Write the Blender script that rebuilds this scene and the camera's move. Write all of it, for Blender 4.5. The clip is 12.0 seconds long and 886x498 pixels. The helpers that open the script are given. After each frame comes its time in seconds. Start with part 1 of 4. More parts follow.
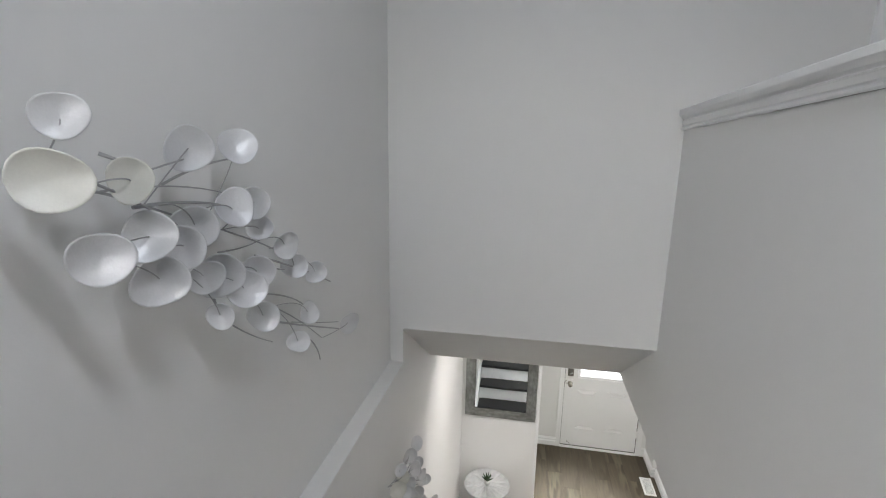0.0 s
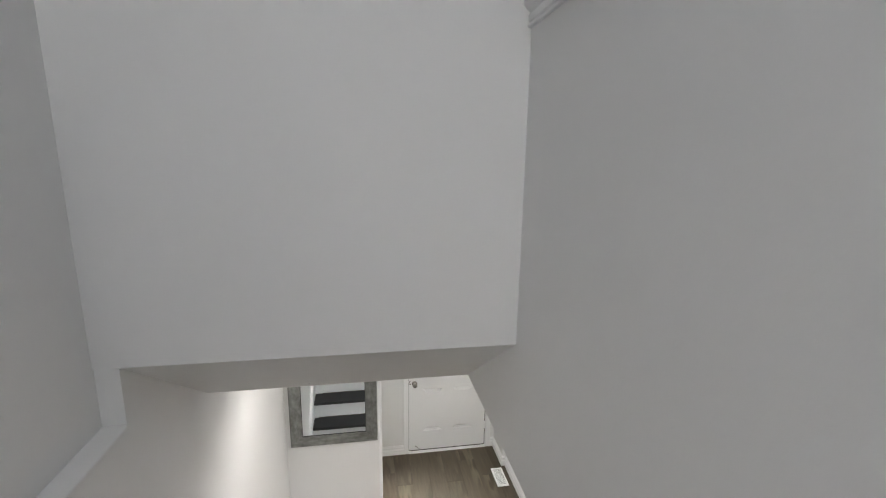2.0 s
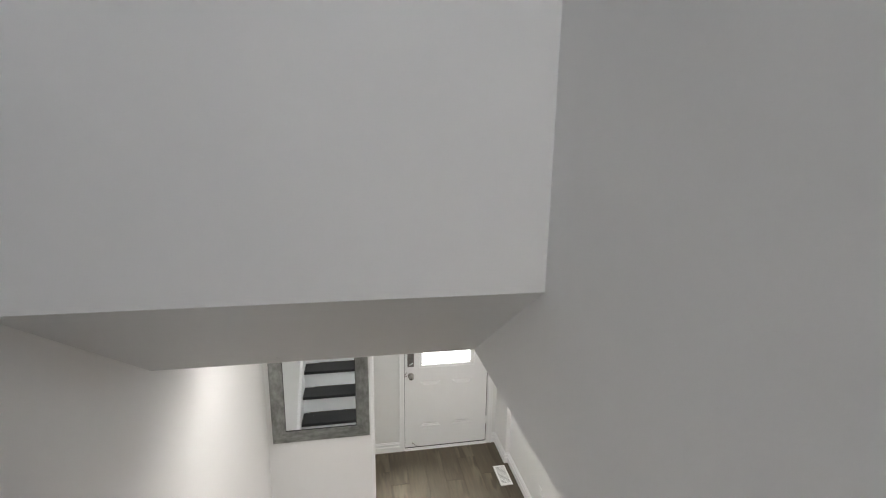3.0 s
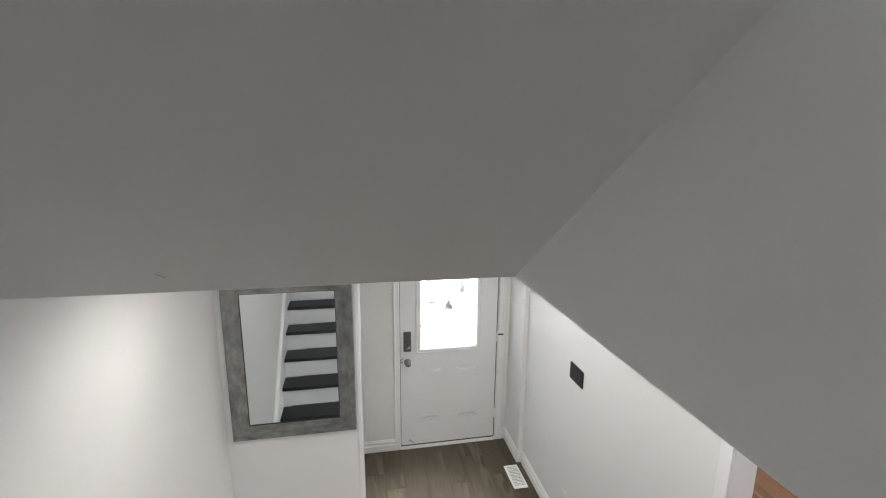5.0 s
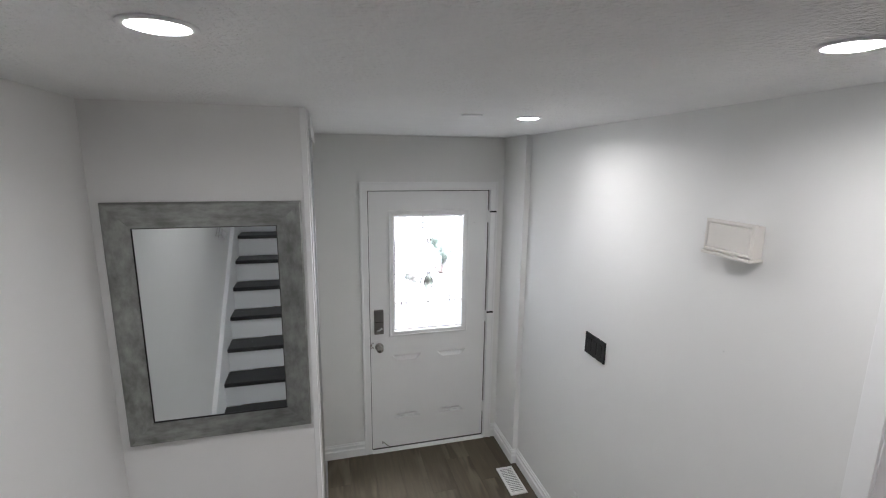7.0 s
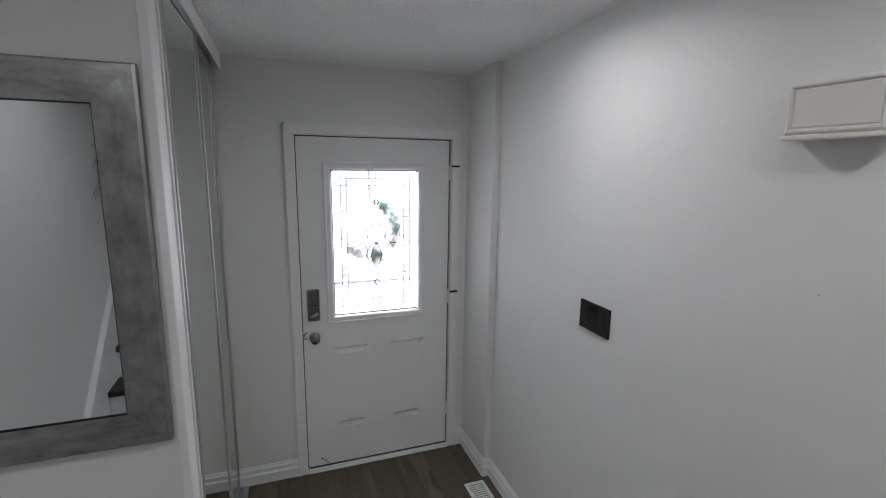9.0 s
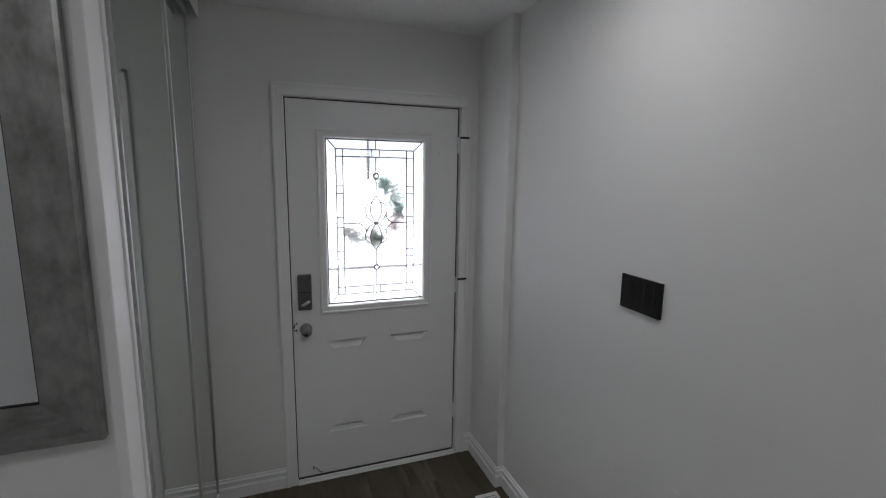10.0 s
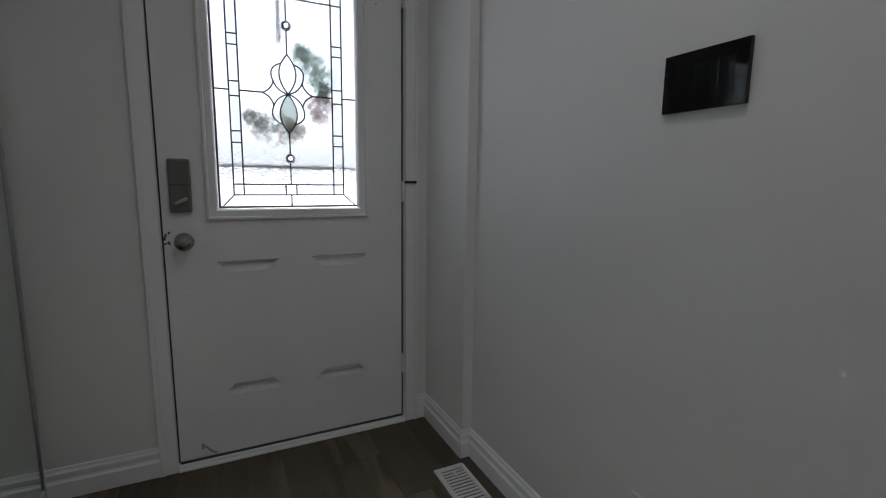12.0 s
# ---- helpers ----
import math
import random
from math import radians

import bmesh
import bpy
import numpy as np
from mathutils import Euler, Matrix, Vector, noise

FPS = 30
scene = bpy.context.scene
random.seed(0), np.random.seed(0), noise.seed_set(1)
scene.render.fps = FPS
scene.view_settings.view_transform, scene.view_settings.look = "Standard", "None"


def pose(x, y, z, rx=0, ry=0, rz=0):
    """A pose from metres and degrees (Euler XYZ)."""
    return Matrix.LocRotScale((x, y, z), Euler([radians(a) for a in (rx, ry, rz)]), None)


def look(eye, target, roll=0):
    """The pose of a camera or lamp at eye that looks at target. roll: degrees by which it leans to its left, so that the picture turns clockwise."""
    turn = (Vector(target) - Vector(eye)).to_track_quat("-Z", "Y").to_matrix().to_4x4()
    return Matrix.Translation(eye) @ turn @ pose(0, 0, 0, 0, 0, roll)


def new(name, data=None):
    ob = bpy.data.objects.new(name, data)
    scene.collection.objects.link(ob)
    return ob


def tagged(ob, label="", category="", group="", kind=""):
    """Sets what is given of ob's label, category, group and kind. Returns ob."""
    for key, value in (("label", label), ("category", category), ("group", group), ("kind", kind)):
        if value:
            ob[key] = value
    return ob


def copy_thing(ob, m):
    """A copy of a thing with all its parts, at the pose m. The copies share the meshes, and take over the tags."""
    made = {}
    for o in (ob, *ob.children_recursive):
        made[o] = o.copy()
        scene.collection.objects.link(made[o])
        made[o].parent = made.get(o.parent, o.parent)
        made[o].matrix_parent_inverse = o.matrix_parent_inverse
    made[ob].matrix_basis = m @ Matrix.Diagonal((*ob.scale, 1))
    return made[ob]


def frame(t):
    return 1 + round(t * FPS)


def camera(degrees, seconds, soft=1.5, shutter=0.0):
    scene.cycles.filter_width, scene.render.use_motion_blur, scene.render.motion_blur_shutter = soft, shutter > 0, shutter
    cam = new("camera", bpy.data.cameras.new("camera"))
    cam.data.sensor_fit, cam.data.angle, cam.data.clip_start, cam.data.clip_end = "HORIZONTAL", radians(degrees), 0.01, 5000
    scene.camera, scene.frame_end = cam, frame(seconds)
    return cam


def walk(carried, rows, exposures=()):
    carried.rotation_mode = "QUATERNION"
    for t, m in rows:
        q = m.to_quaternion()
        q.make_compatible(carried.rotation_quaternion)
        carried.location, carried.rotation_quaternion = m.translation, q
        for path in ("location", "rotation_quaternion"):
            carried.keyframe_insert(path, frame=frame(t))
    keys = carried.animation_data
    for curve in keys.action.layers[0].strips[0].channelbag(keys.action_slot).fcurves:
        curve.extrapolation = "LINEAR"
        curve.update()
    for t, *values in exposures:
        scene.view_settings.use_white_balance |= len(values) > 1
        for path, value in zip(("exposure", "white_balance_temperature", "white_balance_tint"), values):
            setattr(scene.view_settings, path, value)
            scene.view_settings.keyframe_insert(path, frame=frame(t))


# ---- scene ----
cam = camera(88.2, 12.0, soft=1.1)
PATH = [
    (0, (0.06, 0.181, 3.674), (-0.292, 2.103, 3.25), 1.0),
    (0.5, (0.037, 0.378, 3.683), (-0.01, 2.334, 3.268), 0.7),
    (1, (0.065, 0.53, 3.65), (0.291, 2.475, 3.241), 0.4),
    (1.5, (0.129, 0.698, 3.529), (0.449, 2.628, 3.115), 0.8),
    (2, (0.173, 0.834, 3.442), (0.513, 2.762, 3.03), 0.8),
    (2.5, (0.186, 0.995, 3.322), (0.535, 2.921, 2.909), 0.9),
    (3, (0.215, 1.141, 3.185), (0.57, 3.066, 2.772), 0.7),
    (5, (0.276, 1.736, 2.75), (0.649, 3.655, 2.332), 0.5),
    (5.5, (0.268, 1.871, 2.632), (0.679, 3.785, 2.224), 0.7),
    (6, (0.291, 2.03, 2.509), (0.73, 3.938, 2.101), 0.8),
    (6.5, (0.313, 2.167, 2.407), (0.777, 4.071, 2.008), 0.8),
    (7, (0.324, 2.331, 2.272), (0.83, 4.227, 1.883), 0.7),
    (7.5, (0.368, 2.477, 2.185), (0.94, 4.355, 1.802), 0.7),
    (7.7, (0.401, 2.539, 2.126), (0.993, 4.411, 1.746), 0.6),
    (9.5, (0.564, 3.028, 1.8), (1.241, 4.879, 1.46), 0.9),
    (10, (0.575, 3.172, 1.684), (1.258, 5.024, 1.363), 0.9),
    (10.5, (0.587, 3.307, 1.566), (1.273, 5.16, 1.252), 0.9),
    (11, (0.645, 3.452, 1.425), (1.34, 5.303, 1.12), 0.8),
    (11.5, (0.718, 3.605, 1.264), (1.442, 5.444, 0.959), 0.7),
    (12, (0.83, 3.697, 1.099), (1.694, 5.477, 0.807), 0.7),
]
EXPOSURES = [(0.0, 4.15, 6400, 10), (1.0, 4.05, 6400, 10), (2.0, 4.04, 6450, 11), (3.0, 4.05, 6450, 11), (5.0, 3.82, 6350, 11), (5.5, 3.55, 6250, 11),
             (6.5, 3.38, 6150, 12), (7.5, 3.27, 6050, 12), (9.5, 2.5, 6000, 12), (10.5, 2.14, 6050, 12), (11.5, 1.98, 6050, 12), (12.0, 1.86, 6050, 12)]
walk(cam, [(t, look(eye, target, roll)) for t, eye, target, roll in PATH], EXPOSURES)

# ---- world and lights ----
world = bpy.data.worlds.new("sky")
scene.world = world
world.use_nodes = True
wn = world.node_tree.nodes
sky = wn.new("ShaderNodeTexSky")
sky.sky_type, sky.sun_disc = "NISHITA", False
sky.sun_elevation, sky.sun_rotation = radians(38), radians(200)
sky.air_density, sky.dust_density = 1.0, 4.0
grey = wn.new("ShaderNodeHueSaturation")
grey.inputs["Saturation"].default_value, grey.inputs["Value"].default_value = 0.36, 1.25
world.node_tree.links.new(sky.outputs[0], grey.inputs["Color"])
world.node_tree.links.new(grey.outputs[0], wn["Background"].inputs[0])
wn["Background"].inputs[1].default_value = 0.062

sun_data = bpy.data.lights.new("sun", "SUN")
sun_data.energy, sun_data.angle, sun_data.color = 1.5, radians(15), (1.0, 0.97, 0.93)
sun = new("sun", sun_data)
sun.matrix_world = pose(0, 20, 20, 52, 0, 160)

# levels of the house
XL, XU, XS, XR = -0.46, -0.52, 0.612, 1.695      # lower left wall, upper left wall, stair side wall, right wall
YU, YB, YM, YD = 2.05, 2.645, 4.185, 5.565       # front upper wall, foot of the slope, mirror wall, door wall
ZC, ZF, ZU, ZT = 2.485, 2.71, 2.887, 5.15        # ceiling below, upper floor, foot of the upper wall, upper ceiling
YK = -1.2                                        # back of the house part



def ceiling_z(y):
    """The hall ceiling falls a little towards the front door."""
    return ZC - 0.0205 * max(0.0, y - YB)


POTS = [(0.085, 3.20, 0.34), (1.22, 4.255, 0.46), (1.245, 2.98, 0.40)]
POT_COLOUR = (1.02, 0.975, 0.915)
# kitchen lamps added out of view to brighten the room and its jamb
KITCHEN_FILL = [(2.75, 1.75), (3.2, 3.2), (3.2, 4.9)]
UP_X, UP_Y = 0.30, 0.35
UP_WATTS, UP_COLOUR = 0.46, (0.90, 0.955, 1.04)
WINDOW_FILL_WATTS, DOOR_WATTS = 0.03, 0.56


def lamp(name, x, y, z, watts, colour, size, spread=180):
    data = bpy.data.lights.new(name, "AREA")
    data.shape, data.size, data.energy, data.color, data.spread = "DISK", size, watts, colour, radians(spread)
    ob = new(name, data)
    ob.location = (x, y, z)
    return ob


for x, y, watts in POTS:
    lamp("pot_glow", x, y, ceiling_z(y) - 0.012, watts, POT_COLOUR, 0.16, 165)
for x, y in KITCHEN_FILL:
    lamp("kitchen_fill", x, y, ZC - 0.012, 1.5, (1.0, 0.98, 0.96), 0.09, 160)
lamp("upper_glow", UP_X, UP_Y, ZT - 0.1, UP_WATTS, UP_COLOUR, 0.3, 180)
# lamp in the added, unseen landing window that evens out the upper walls
win = lamp("window_fill", -0.20, YK - 0.03, 4.22, WINDOW_FILL_WATTS, (0.90, 0.95, 1.0), 0.5, 180)
win.data.shape, win.data.size, win.data.size_y = "RECTANGLE", 0.5, 0.64
win.rotation_euler = (radians(90), 0, 0)
# the bright sky in the opening of the front door's glass
sky_glow = lamp("door_glass_glow", 1.12, 5.86, 1.47, DOOR_WATTS, (0.90, 0.955, 1.0), 1.1, 180)
sky_glow.data.shape, sky_glow.data.size, sky_glow.data.size_y = "RECTANGLE", 1.1, 1.5
sky_glow.rotation_euler = (radians(90), 0, radians(180))


# ---- materials ----
def material(name, colour, rough=0.5, metal=0.0, var=0.06, scale=3.0, bump=0.0, bump_scale=200.0, spec=0.5, coarse=0.04, relief=0.002):
    """Paint-like surface: two scales of colour variation and a fine bump, in metres."""
    m = bpy.data.materials.new(name)
    m.use_nodes = True
    nt = m.node_tree
    N, L = nt.nodes, nt.links
    b = N["Principled BSDF"]
    geo = N.new("ShaderNodeNewGeometry")
    n1 = N.new("ShaderNodeTexNoise")
    n1.inputs["Scale"].default_value, n1.inputs["Detail"].default_value = scale, 4
    n2 = N.new("ShaderNodeTexNoise")
    n2.inputs["Scale"].default_value, n2.inputs["Detail"].default_value = scale * 12, 3
    L.new(geo.outputs["Position"], n1.inputs["Vector"])
    L.new(geo.outputs["Position"], n2.inputs["Vector"])
    mix = N.new("ShaderNodeMix")
    mix.data_type = "RGBA"
    mix.inputs["A"].default_value = (*[c * (1 - var) for c in colour], 1)
    mix.inputs["B"].default_value = (*[min(1, c * (1 + var)) for c in colour], 1)
    add = N.new("ShaderNodeMath")
    add.operation = "MULTIPLY_ADD"
    L.new(n2.outputs[0], add.inputs[0])
    add.inputs[1].default_value = 0.5
    sub = N.new("ShaderNodeMath")
    sub.operation = "MULTIPLY_ADD"
    L.new(n1.outputs[0], sub.inputs[0])
    sub.inputs[1].default_value, sub.inputs[2].default_value = 1.2, -0.35
    L.new(sub.outputs[0], add.inputs[2])
    L.new(add.outputs[0], mix.inputs["Factor"])
    L.new(mix.outputs["Result"], b.inputs["Base Color"])
    rr = N.new("ShaderNodeMapRange")
    rr.inputs["To Min"].default_value, rr.inputs["To Max"].default_value = max(0.02, rough - coarse), min(1, rough + coarse)
    L.new(n1.outputs[0], rr.inputs["Value"])
    L.new(rr.outputs[0], b.inputs["Roughness"])
    b.inputs["Metallic"].default_value = metal
    b.inputs["Specular IOR Level"].default_value = spec
    if bump:
        n3 = N.new("ShaderNodeTexNoise")
        n3.inputs["Scale"].default_value, n3.inputs["Detail"].default_value = bump_scale, 3
        L.new(geo.outputs["Position"], n3.inputs["Vector"])
        bp = N.new("ShaderNodeBump")
        bp.inputs["Strength"].default_value, bp.inputs["Distance"].default_value = bump, relief
        L.new(n3.outputs[0], bp.inputs["Height"])
        L.new(bp.outputs[0], b.inputs["Normal"])
    return m


def wood(name, dark, light, axis=1, rough=0.45, rings=True):
    """Planks with long grain and wandering cathedral figure; each plank takes its own stretch of it."""
    m = bpy.data.materials.new(name)
    m.use_nodes = True
    nt = m.node_tree
    N, L = nt.nodes, nt.links
    b = N["Principled BSDF"]
    geo = N.new("ShaderNodeNewGeometry")
    info = N.new("ShaderNodeObjectInfo")
    off = N.new("ShaderNodeVectorMath")
    off.operation = "SCALE"
    off.inputs[0].default_value = (7.3, 11.7, 3.1)
    L.new(info.outputs["Random"], off.inputs["Scale"])
    plus = N.new("ShaderNodeVectorMath")
    plus.operation = "ADD"
    L.new(geo.outputs["Position"], plus.inputs[0])
    L.new(off.outputs[0], plus.inputs[1])
    mp = N.new("ShaderNodeMapping")
    mp.inputs["Scale"].default_value = [(1.3, 14, 14), (14, 1.3, 14)][axis]
    L.new(plus.outputs[0], mp.inputs["Vector"])
    grain = N.new("ShaderNodeTexNoise")
    grain.inputs["Scale"].default_value, grain.inputs["Detail"].default_value, grain.inputs["Distortion"].default_value = 4, 7, 0.6
    L.new(mp.outputs[0], grain.inputs["Vector"])
    mp2 = N.new("ShaderNodeMapping")
    mp2.inputs["Scale"].default_value = [(0.9, 5, 5), (5, 0.9, 5)][axis]
    L.new(plus.outputs[0], mp2.inputs["Vector"])
    broad = N.new("ShaderNodeTexNoise")
    broad.inputs["Scale"].default_value, broad.inputs["Detail"].default_value = 1.6, 2
    L.new(mp2.outputs[0], broad.inputs["Vector"])
    saw = N.new("ShaderNodeMath")
    saw.operation = "MULTIPLY"
    L.new(broad.outputs[0], saw.inputs[0])
    saw.inputs[1].default_value = 26.0
    sine = N.new("ShaderNodeMath")
    sine.operation = "SINE"
    L.new(saw.outputs[0], sine.inputs[0])
    patch = N.new("ShaderNodeTexNoise")
    patch.inputs["Scale"].default_value, patch.inputs["Detail"].default_value = 0.9, 1
    L.new(mp2.outputs[0], patch.inputs["Vector"])
    mask = N.new("ShaderNodeMapRange")
    mask.inputs["From Min"].default_value, mask.inputs["From Max"].default_value = 0.50, 0.66
    mask.inputs["To Min"].default_value, mask.inputs["To Max"].default_value = 0.02, 0.42 if rings else 0.04
    L.new(patch.outputs[0], mask.inputs["Value"])
    figure = N.new("ShaderNodeMath")
    figure.operation = "MULTIPLY"
    L.new(sine.outputs[0], figure.inputs[0])
    L.new(mask.outputs[0], figure.inputs[1])
    f1 = N.new("ShaderNodeMath")
    f1.operation = "MULTIPLY_ADD"
    L.new(grain.outputs[0], f1.inputs[0])
    f1.inputs[1].default_value = 0.46
    L.new(figure.outputs[0], f1.inputs[2])
    f2 = N.new("ShaderNodeMath")
    f2.operation = "MULTIPLY_ADD"
    L.new(info.outputs["Random"], f2.inputs[0])
    f2.inputs[1].default_value = 0.12
    L.new(f1.outputs[0], f2.inputs[2])
    ramp = N.new("ShaderNodeValToRGB")
    ramp.color_ramp.elements[0].position, ramp.color_ramp.elements[0].color = 0.16, (*dark, 1)
    ramp.color_ramp.elements[1].position, ramp.color_ramp.elements[1].color = 0.74, (*light, 1)
    L.new(f2.outputs[0], ramp.inputs[0])
    L.new(ramp.outputs[0], b.inputs["Base Color"])
    rr = N.new("ShaderNodeMapRange")
    rr.inputs["To Min"].default_value, rr.inputs["To Max"].default_value = rough - 0.08, rough + 0.12
    L.new(grain.outputs[0], rr.inputs["Value"])
    L.new(rr.outputs[0], b.inputs["Roughness"])
    bp = N.new("ShaderNodeBump")
    bp.inputs["Strength"].default_value, bp.inputs["Distance"].default_value = 0.25, 0.001
    L.new(grain.outputs[0], bp.inputs["Height"])
    L.new(bp.outputs[0], b.inputs["Normal"])
    return m


def emitter(name, colour, strength):
    m = bpy.data.materials.new(name)
    m.use_nodes = True
    b = m.node_tree.nodes["Principled BSDF"]
    b.inputs["Base Color"].default_value = (0.9, 0.9, 0.9, 1)
    b.inputs["Emission Color"].default_value = (*colour, 1)
    b.inputs["Emission Strength"].default_value = strength
    return m


def glass(name, rough=0.0, tint=(1, 1, 1), ripple=0.0, ripple_scale=60):
    m = bpy.data.materials.new(name)
    m.use_nodes = True
    nt = m.node_tree
    b = nt.nodes["Principled BSDF"]
    b.inputs["Base Color"].default_value = (*tint, 1)
    b.inputs["Transmission Weight"].default_value = 1
    b.inputs["Roughness"].default_value = rough
    b.inputs["IOR"].default_value = 1.45
    if ripple:
        geo = nt.nodes.new("ShaderNodeNewGeometry")
        n = nt.nodes.new("ShaderNodeTexNoise")
        n.inputs["Scale"].default_value, n.inputs["Detail"].default_value = ripple_scale, 2
        bp = nt.nodes.new("ShaderNodeBump")
        bp.inputs["Strength"].default_value, bp.inputs["Distance"].default_value = ripple, 0.004
        nt.links.new(geo.outputs["Position"], n.inputs["Vector"])
        nt.links.new(n.outputs[0], bp.inputs["Height"])
        nt.links.new(bp.outputs[0], b.inputs["Normal"])
    return m


def mirror_mat(name, colour):
    m = bpy.data.materials.new(name)
    m.use_nodes = True
    b = m.node_tree.nodes["Principled BSDF"]
    b.inputs["Base Color"].default_value = (*colour, 1)
    b.inputs["Metallic"].default_value, b.inputs["Roughness"].default_value = 1.0, 0.015
    return m


WALL = material("wall_paint", (0.80, 0.797, 0.786), 0.55, var=0.012, scale=1.2, bump=0.10, bump_scale=160, coarse=0.08)
STIPPLE = material("stippled_ceiling", (0.87, 0.87, 0.868), 0.9, var=0.03, scale=8, bump=1.0, bump_scale=75, relief=0.009)
TRIM = material("trim_paint", (0.86, 0.86, 0.86), 0.32, var=0.015, scale=2.5, bump=0.05, bump_scale=120)
DOOR = material("door_paint", (0.84, 0.84, 0.84), 0.30, var=0.02, scale=2.0, bump=0.12, bump_scale=260)
LAP = material("white_lacquer", (0.80, 0.80, 0.80), 0.28, var=0.01)
PLANK = wood("grey_brown_planks", (0.070, 0.056, 0.037), (0.155, 0.127, 0.085), rough=0.72)
KPLANK = wood("brown_laminate", (0.10, 0.046, 0.021), (0.27, 0.13, 0.06), rough=0.32)
TREAD = wood("charcoal_tread", (0.012, 0.012, 0.013), (0.035, 0.035, 0.037), axis=0, rough=0.42, rings=False)


def pewter(name, stretch):
    """Antiqued pewter leaf: pale rubbed streaks that follow the length of the moulding."""
    m = material(name, (0.25, 0.255, 0.245), 0.40, metal=0.9, var=0.30, scale=7, bump=0.12, bump_scale=70, coarse=0.12)
    pn = m.node_tree
    geo, big, fine, map1, map2, ramp, mix = (pn.nodes.new(k) for k in ("ShaderNodeNewGeometry", "ShaderNodeTexNoise", "ShaderNodeTexNoise", "ShaderNodeMapping", "ShaderNodeMapping", "ShaderNodeValToRGB", "ShaderNodeMath"))
    map1.inputs["Scale"].default_value = (11, 11, 11)
    map2.inputs["Scale"].default_value = stretch
    for n in (big, fine):
        n.inputs["Scale"].default_value, n.inputs["Detail"].default_value, n.inputs["Roughness"].default_value = 1.0, 5, 0.58
    for mp, n in ((map1, big), (map2, fine)):
        pn.links.new(geo.outputs["Position"], mp.inputs["Vector"])
        pn.links.new(mp.outputs[0], n.inputs["Vector"])
    mix.operation = "MULTIPLY_ADD"
    mix.inputs[1].default_value = 0.55
    half = pn.nodes.new("ShaderNodeMath")
    half.operation = "MULTIPLY"
    half.inputs[1].default_value = 0.45
    pn.links.new(big.outputs[0], half.inputs[0])
    pn.links.new(fine.outputs[0], mix.inputs[0])
    pn.links.new(half.outputs[0], mix.inputs[2])
    pn.links.new(mix.outputs[0], ramp.inputs[0])
    for e, p, c in zip(ramp.color_ramp.elements, (0.36, 0.70), ((0.205, 0.210, 0.198), (0.47, 0.478, 0.462))):
        e.position, e.color = p, (*c, 1)
    pn.links.new(ramp.outputs[0], pn.nodes["Principled BSDF"].inputs["Base Color"])
    return m


PEWTER_RAIL = pewter("brushed_pewter_rail", (14, 30, 46))
PEWTER_STILE = pewter("brushed_pewter_stile", (34, 30, 17))
MIRROR = mirror_mat("silvered_glass", (0.71, 0.745, 0.755))
CLOSET_MIRROR = mirror_mat("greenish_silvered_glass", (0.70, 0.745, 0.715))
ALU = material("satin_aluminium", (0.62, 0.63, 0.64), 0.3, metal=0.9, var=0.05)
NICKEL = material("satin_nickel", (0.33, 0.31, 0.29), 0.28, metal=1.0, var=0.06, scale=20)
LOCKM = material("pewter_lock", (0.21, 0.20, 0.19), 0.38, metal=0.8, var=0.05, scale=20)
BLACK = material("black_gloss", (0.005, 0.005, 0.006), 0.05, var=0.1, spec=0.45)
BLACKM = material("black_metal", (0.012, 0.012, 0.013), 0.4, metal=0.3)
LEAD = material("dark_came", (0.035, 0.036, 0.038), 0.45, metal=0.6)
PETAL = material("pearl_silver_leaf", (0.70, 0.70, 0.71), 0.42, metal=0.22, var=0.08, scale=30, bump=0.3, bump_scale=120, coarse=0.1)
PETALB = material("cream_leaf_lining", (0.72, 0.71, 0.65), 0.45, metal=0.1, var=0.10, scale=30, bump=0.2, bump_scale=120)
WIRE = material("grey_wire", (0.42, 0.42, 0.42), 0.4, metal=0.6)
CREAM = material("cream_plastic", (0.74, 0.71, 0.67), 0.4, var=0.02, scale=4)
PLASTIC = material("white_plastic", (0.80, 0.80, 0.79), 0.35, var=0.01)
SLOT = material("dark_slot", (0.02, 0.02, 0.02), 0.8)
GRIME = material("worn_brass", (0.10, 0.075, 0.045), 0.6, metal=0.3, var=0.5, scale=60)
# dark rubber, also used for the shade strips round the front door
RUBBER_GAP = material("rubber_and_gap_shade", (0.05, 0.05, 0.05), 0.7)
STEEL = material("brushed_steel", (0.50, 0.50, 0.51), 0.28, metal=1.0, var=0.05)
STONE = material("white_quartz", (0.78, 0.78, 0.77), 0.18, var=0.03, scale=6)
SILVER = material("hammered_silver", (0.66, 0.67, 0.68), 0.30, metal=0.55, var=0.14, scale=25, bump=0.3, bump_scale=60)
LEAF = material("succulent_leaf", (0.028, 0.062, 0.020), 0.5, var=0.3, scale=60)
SOIL = material("dark_soil", (0.03, 0.022, 0.016), 0.9, var=0.4, scale=80)
RIPPLE = glass("rippled_glass", 0.14, (1, 1, 1), 0.6, 55)
CLEAR = glass("clear_bevel_glass", 0.02, (1, 1, 1))
SEEDY = glass("seedy_border_glass", 0.12, (0.86, 0.88, 0.93), 0.5, 120)
# grey-green tint puts the room's dark reflection into the lower petal
REFLECT_BEVEL = glass("reflection_tint_glass", 0.05, (0.46, 0.50, 0.46))
AMBER = material("orange_fruit", (0.62, 0.24, 0.03), 0.45, var=0.25, scale=25)
LENS = emitter("lamp_lens", (1.0, 0.97, 0.93), 6.0)
UPLENS = emitter("upper_lamp_lens", (0.95, 0.97, 1.0), 0.5)
